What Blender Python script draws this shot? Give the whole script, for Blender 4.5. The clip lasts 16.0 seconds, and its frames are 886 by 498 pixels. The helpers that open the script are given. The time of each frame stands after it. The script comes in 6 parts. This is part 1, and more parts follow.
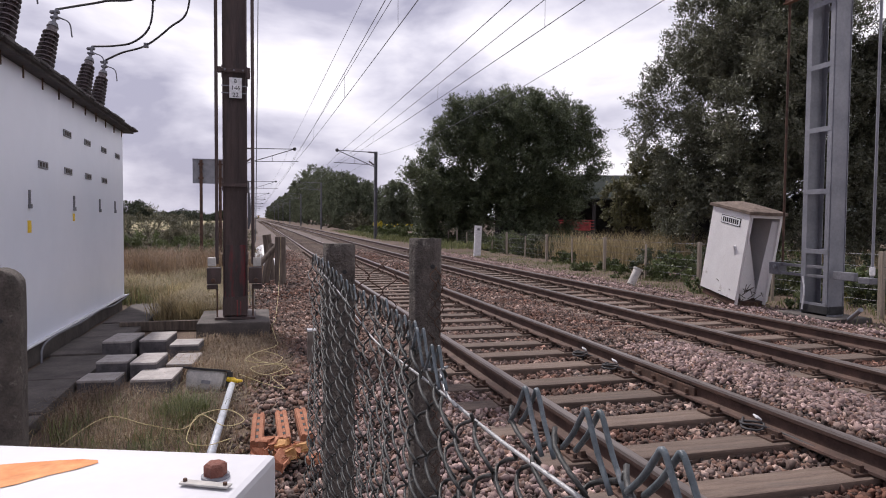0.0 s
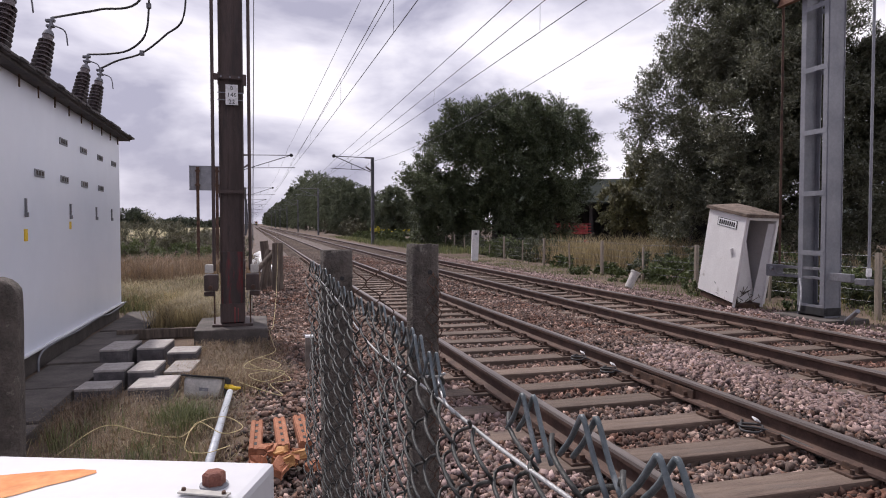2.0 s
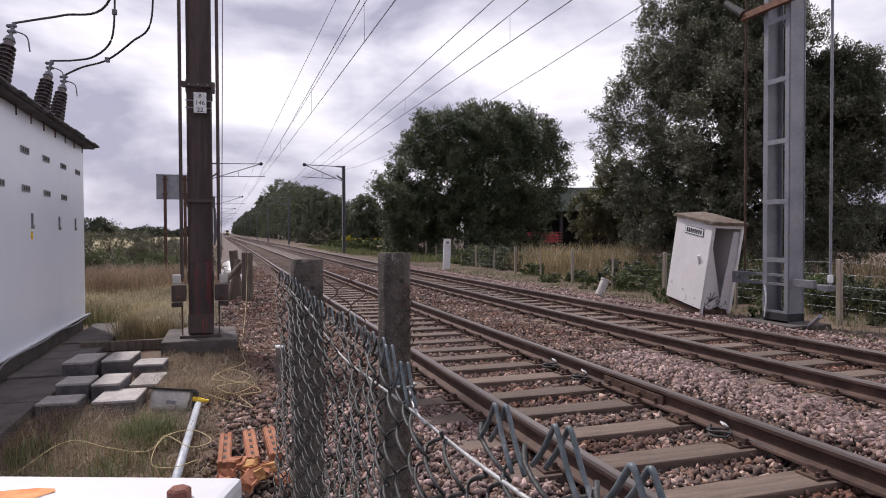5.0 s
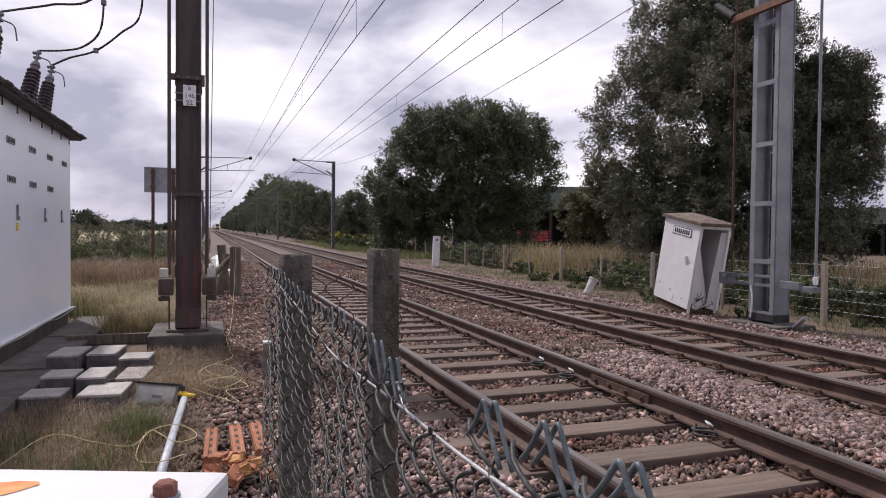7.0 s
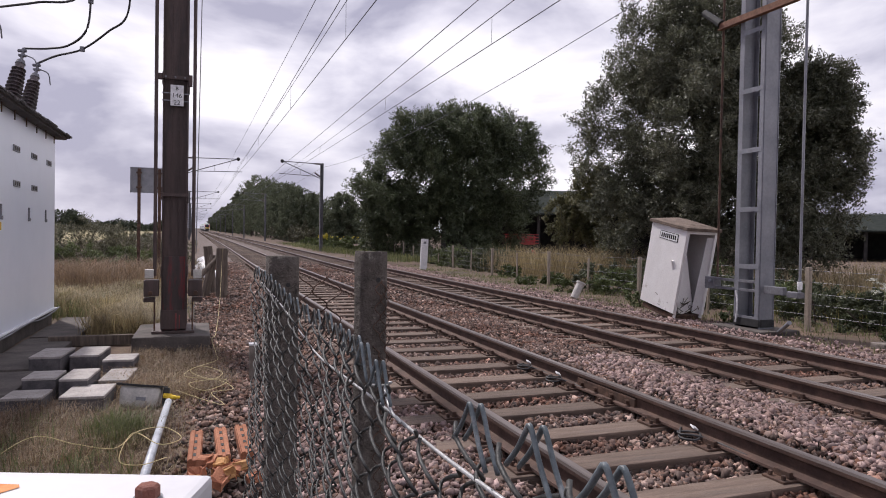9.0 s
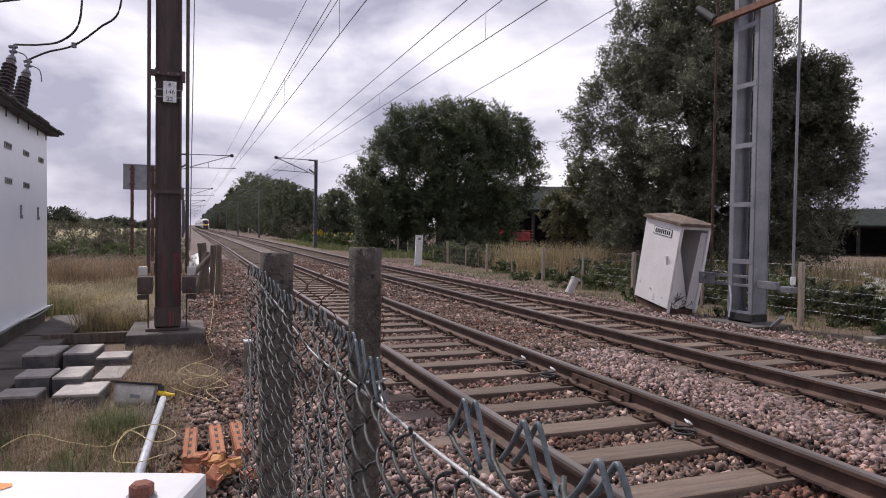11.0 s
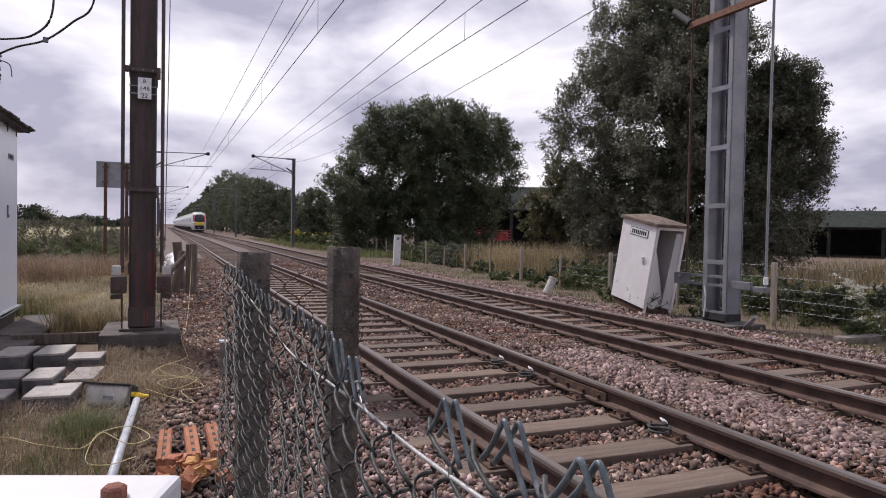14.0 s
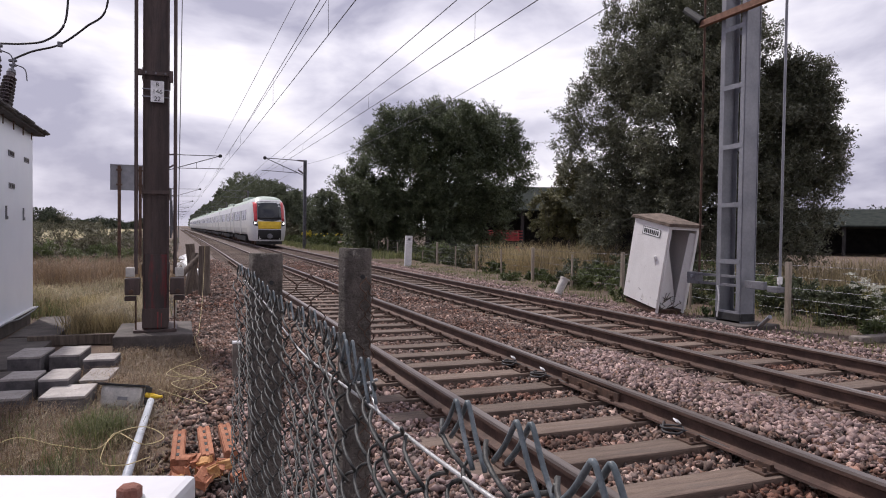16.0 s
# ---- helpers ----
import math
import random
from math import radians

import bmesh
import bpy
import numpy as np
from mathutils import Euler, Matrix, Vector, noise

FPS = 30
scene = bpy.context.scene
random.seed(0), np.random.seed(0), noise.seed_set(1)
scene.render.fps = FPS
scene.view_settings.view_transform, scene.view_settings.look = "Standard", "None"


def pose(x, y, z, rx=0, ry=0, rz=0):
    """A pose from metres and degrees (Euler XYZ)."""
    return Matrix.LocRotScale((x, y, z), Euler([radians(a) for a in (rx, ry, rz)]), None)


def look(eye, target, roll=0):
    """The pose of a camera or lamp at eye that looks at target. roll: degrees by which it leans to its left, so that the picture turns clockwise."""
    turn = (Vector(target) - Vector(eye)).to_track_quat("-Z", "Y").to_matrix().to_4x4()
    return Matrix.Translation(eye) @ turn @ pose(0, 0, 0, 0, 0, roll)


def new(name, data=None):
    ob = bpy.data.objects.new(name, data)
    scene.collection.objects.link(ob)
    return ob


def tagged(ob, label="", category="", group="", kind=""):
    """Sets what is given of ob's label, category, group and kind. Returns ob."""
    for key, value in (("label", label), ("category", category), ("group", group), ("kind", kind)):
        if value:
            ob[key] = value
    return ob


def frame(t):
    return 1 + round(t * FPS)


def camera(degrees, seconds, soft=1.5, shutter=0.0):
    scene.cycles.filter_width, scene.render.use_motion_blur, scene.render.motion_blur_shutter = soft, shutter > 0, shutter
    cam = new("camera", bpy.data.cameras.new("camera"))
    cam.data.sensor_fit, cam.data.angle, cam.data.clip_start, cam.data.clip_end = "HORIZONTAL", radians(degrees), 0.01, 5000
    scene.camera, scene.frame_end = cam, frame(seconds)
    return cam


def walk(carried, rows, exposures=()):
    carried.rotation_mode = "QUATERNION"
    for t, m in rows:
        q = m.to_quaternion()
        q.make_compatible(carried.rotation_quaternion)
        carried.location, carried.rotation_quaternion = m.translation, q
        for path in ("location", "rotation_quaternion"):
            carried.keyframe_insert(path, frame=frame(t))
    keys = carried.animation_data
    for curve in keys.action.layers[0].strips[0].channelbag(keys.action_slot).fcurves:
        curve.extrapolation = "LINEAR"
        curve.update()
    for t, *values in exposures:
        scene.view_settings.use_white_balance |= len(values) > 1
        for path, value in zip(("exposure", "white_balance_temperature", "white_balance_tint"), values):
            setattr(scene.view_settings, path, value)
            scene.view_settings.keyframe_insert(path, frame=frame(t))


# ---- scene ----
cam = camera(68.0, 16.0, soft=1.0)
PATH = [
    (0.0, 0.0000, 0.0000, 1.5000, -2.320, -0.450, -15.500),
    (0.5, -0.0003, -0.0018, 1.5009, -2.316, -0.491, -15.425),
    (1.0, 0.0006, -0.0000, 1.5006, -2.398, -0.485, -16.009),
    (1.5, -0.0004, -0.0034, 1.5029, -1.895, 0.284, -15.732),
    (2.0, 0.0001, -0.0023, 1.5020, -1.900, 0.038, -15.741),
    (2.5, -0.0000, -0.0010, 1.5011, -2.181, -0.160, -15.831),
    (3.0, 0.0002, -0.0005, 1.5007, -2.284, -0.348, -16.151),
    (3.5, 0.0018, -0.0004, 1.5022, -1.023, -0.039, -18.107),
    (4.0, 0.0022, 0.0018, 1.5022, -1.074, 0.462, -18.151),
    (6.5, 0.0015, 0.0027, 1.5006, -1.331, -0.511, -18.612),
    (7.0, 0.0009, 0.0021, 1.5010, -1.384, -0.551, -19.127),
    (7.5, 0.0017, 0.0033, 1.5005, -1.344, -0.643, -19.724),
    (8.0, 0.0011, 0.0035, 1.5001, -1.303, -0.799, -19.712),
    (8.5, 0.0021, 0.0057, 1.4995, -1.162, -0.952, -19.953),
    (9.0, 0.0017, 0.0029, 1.5006, -1.114, -1.000, -20.162),
    (11.5, 0.0027, 0.0047, 1.5008, -1.498, -0.874, -20.753),
    (12.0, 0.0022, 0.0055, 1.5006, -1.426, -1.161, -21.070),
    (12.5, 0.0020, 0.0046, 1.5013, -1.287, -0.687, -20.795),
    (13.0, 0.0028, 0.0054, 1.5010, -1.351, -0.563, -21.150),
    (13.5, 0.0027, 0.0061, 1.5005, -1.252, -0.922, -22.267),
    (14.0, 0.0027, 0.0070, 1.4997, -1.426, -1.034, -22.508),
    (14.5, 0.0025, 0.0054, 1.5005, -1.579, -0.860, -21.814),
    (15.0, 0.0031, 0.0071, 1.5003, -1.663, -0.779, -22.126),
    (15.5, 0.0029, 0.0081, 1.5001, -1.459, -0.743, -21.988),
    (16.0, 0.0022, 0.0064, 1.5001, -1.387, -0.756, -21.541),
]
walk(cam, [(t, pose(x, y, z, 90 + rx, ry, rz)) for t, x, y, z, rx, ry, rz in PATH],
     exposures=[(0, 0.0, 6450, 16), (16, 0.0, 6450, 16)])

# ---- sky and sun ----
SUN_ELEVATION, SUN_AZIMUTH = 52, 336
world = bpy.data.worlds.new("world")
scene.world = world
world.use_nodes = True
wn, wl = world.node_tree.nodes, world.node_tree.links
wn.clear()


def wnode(kind, **values):
    n = wn.new(kind)
    for key, value in values.items():
        n.inputs[key].default_value = value
    return n


sky = wn.new("ShaderNodeTexSky")
sky.sky_type = "NISHITA"
sky.sun_disc = False
sky.sun_elevation = radians(SUN_ELEVATION)
sky.sun_rotation = radians(SUN_AZIMUTH)
sky.dust_density = 3.0
coord = wn.new("ShaderNodeTexCoord")
stretch = wn.new("ShaderNodeVectorMath")
stretch.operation = "MULTIPLY"
stretch.inputs[1].default_value = (1.0, 1.0, 2.3)
wl.new(coord.outputs["Generated"], stretch.inputs[0])
cloud = wnode("ShaderNodeTexNoise", Scale=3.4, Detail=6.0, Roughness=0.5, Distortion=0.25)
wl.new(stretch.outputs[0], cloud.inputs["Vector"])
cramp = wn.new("ShaderNodeValToRGB")
cramp.color_ramp.elements[0].position, cramp.color_ramp.elements[0].color = 0.40, (0.43, 0.43, 0.54, 1)
cramp.color_ramp.elements[1].position, cramp.color_ramp.elements[1].color = 0.60, (1.02, 1.01, 1.04, 1)
mid = cramp.color_ramp.elements.new(0.51)
mid.color = (0.76, 0.755, 0.845, 1)
axes = wn.new("ShaderNodeSeparateXYZ")
wl.new(coord.outputs["Generated"], axes.inputs[0])
drift = wn.new("ShaderNodeMath")
drift.operation = "MULTIPLY_ADD"
drift.inputs[1].default_value = 0.11
wl.new(axes.outputs["X"], drift.inputs[0])
wl.new(cloud.outputs["Fac"], drift.inputs[2])
level = wn.new("ShaderNodeMath")
level.operation = "SUBTRACT"
level.inputs[1].default_value = 0.025
wl.new(drift.outputs[0], level.inputs[0])
wl.new(level.outputs[0], cramp.inputs["Fac"])
bg_sky, bg_cloud = wnode("ShaderNodeBackground", Strength=0.10), wnode("ShaderNodeBackground", Strength=1.06)
wl.new(sky.outputs["Color"], bg_sky.inputs["Color"])
wl.new(cramp.outputs["Color"], bg_cloud.inputs["Color"])
cover = wnode("ShaderNodeMixShader", Fac=0.93)
wl.new(bg_sky.outputs[0], cover.inputs[1])
wl.new(bg_cloud.outputs[0], cover.inputs[2])
wout = wn.new("ShaderNodeOutputWorld")
wl.new(cover.outputs[0], wout.inputs["Surface"])

sun = new("sun", bpy.data.lights.new("sun", "SUN"))
sun.data.energy, sun.data.angle, sun.data.color = 3.6, radians(2.5), (1.0, 0.96, 0.9)
_a, _e = radians(SUN_AZIMUTH), radians(SUN_ELEVATION)
sun.matrix_world = look((math.sin(_a) * math.cos(_e) * 50, math.cos(_a) * math.cos(_e) * 50, math.sin(_e) * 50), (0, 0, 0))


# ---- materials ----
def material(name, low, high, scale=6.0, rough=0.8, metal=0.0, bump=0.3, fine=60.0, stain=None, stain_scale=1.2,
             stain_cut=0.55, vary=0.0, island=0.0, stretch_xyz=None, spec=0.5, grained=0.7, island_tones=None):
    """Two scales of noise between two colours, a stain with edges of its own, and fine relief."""
    m = bpy.data.materials.new(name)
    m.use_nodes = True
    n, l = m.node_tree.nodes, m.node_tree.links
    b = n["Principled BSDF"]
    b.inputs["Roughness"].default_value, b.inputs["Metallic"].default_value = rough, metal
    b.inputs["Specular IOR Level"].default_value = spec
    tc = n.new("ShaderNodeTexCoord")
    where = tc.outputs["Object"]
    if stretch_xyz:
        vm = n.new("ShaderNodeVectorMath")
        vm.operation = "MULTIPLY"
        vm.inputs[1].default_value = stretch_xyz
        l.new(where, vm.inputs[0])
        where = vm.outputs[0]

    def noise_at(s, detail=4.0, roughness=0.6):
        t = n.new("ShaderNodeTexNoise")
        t.inputs["Scale"].default_value, t.inputs["Detail"].default_value = s, detail
        t.inputs["Roughness"].default_value = roughness
        l.new(where, t.inputs["Vector"])
        return t.outputs["Fac"]

    def ramp(fac, a, c, p=0.35, q=0.65):
        r = n.new("ShaderNodeValToRGB")
        r.color_ramp.elements[0].position, r.color_ramp.elements[0].color = p, (*a, 1)
        r.color_ramp.elements[1].position, r.color_ramp.elements[1].color = q, (*c, 1)
        l.new(fac, r.inputs["Fac"])
        return r.outputs["Color"]

    def mixed(fac, a, c, kind="MIX", amount=None):
        x = n.new("ShaderNodeMix")
        x.data_type, x.blend_type = "RGBA", kind
        if amount is None:
            l.new(fac, x.inputs["Factor"])
        else:
            x.inputs["Factor"].default_value = amount
        l.new(a, x.inputs["A"])
        l.new(c, x.inputs["B"])
        return x.outputs["Result"]

    colour = ramp(noise_at(scale), low, high)
    grain = ramp(noise_at(fine, 3.0), (0.72, 0.72, 0.72), (1.2, 1.2, 1.2), 0.3, 0.7)
    colour = mixed(None, colour, grain, "MULTIPLY", grained)
    if stain:
        edge = ramp(noise_at(stain_scale, 6.0, 0.65), (0, 0, 0), (1, 1, 1), stain_cut, stain_cut + 0.12)
        rgb = n.new("ShaderNodeRGB")
        rgb.outputs[0].default_value = (*stain, 1)
        colour = mixed(edge, colour, rgb.outputs[0])
    for amount, node, out in ((vary, "ShaderNodeObjectInfo", "Random"), (island, "ShaderNodeNewGeometry", "Random Per Island")):
        if amount:
            src = n.new(node)
            v = ramp(src.outputs[out], (1 - amount,) * 3, (1 + amount,) * 3, 0.0, 1.0)
            colour = mixed(None, colour, v, "MULTIPLY", 1.0)
    if island_tones:
        src = n.new("ShaderNodeNewGeometry")
        r = n.new("ShaderNodeValToRGB")
        r.color_ramp.elements[0].color, r.color_ramp.elements[1].color = (*island_tones[0], 1), (*island_tones[-1], 1)
        for k, tone in enumerate(island_tones[1:-1]):
            e = r.color_ramp.elements.new((k + 1) / (len(island_tones) - 1))
            e.color = (*tone, 1)
        l.new(src.outputs["Random Per Island"], r.inputs["Fac"])
        colour = mixed(None, colour, r.outputs["Color"], "MULTIPLY", 1.0)
    l.new(colour, b.inputs["Base Color"])
    if bump:
        bp = n.new("ShaderNodeBump")
        bp.inputs["Strength"].default_value, bp.inputs["Distance"].default_value = bump, 0.01
        l.new(noise_at(fine * 0.6, 5.0), bp.inputs["Height"])
        l.new(bp.outputs["Normal"], b.inputs["Normal"])
    return m


def leaf_material(name, low, high, island=0.45, thin=0.3, rough=0.5):
    """Waxy leaves, each a tone of its own, that let some light through."""
    m = material(name, low, high, scale=0.5, rough=rough, bump=0.0, fine=3.0, island=island, spec=0.5)
    n, l = m.node_tree.nodes, m.node_tree.links
    b = n["Principled BSDF"]
    through_leaf = n.new("ShaderNodeBsdfTranslucent")
    l.new(b.inputs["Base Color"].links[0].from_socket, through_leaf.inputs["Color"])
    both = n.new("ShaderNodeMixShader")
    both.inputs["Fac"].default_value = thin
    l.new(b.outputs[0], both.inputs[1])
    l.new(through_leaf.outputs[0], both.inputs[2])
    l.new(both.outputs[0], n["Material Output"].inputs["Surface"])
    return m


def glowing(name, colour, strength):
    m = bpy.data.materials.new(name)
    m.use_nodes = True
    b = m.node_tree.nodes["Principled BSDF"]
    b.inputs["Base Color"].default_value = (*colour, 1)
    b.inputs["Emission Color"].default_value, b.inputs["Emission Strength"].default_value = (*colour, 1), strength
    return m


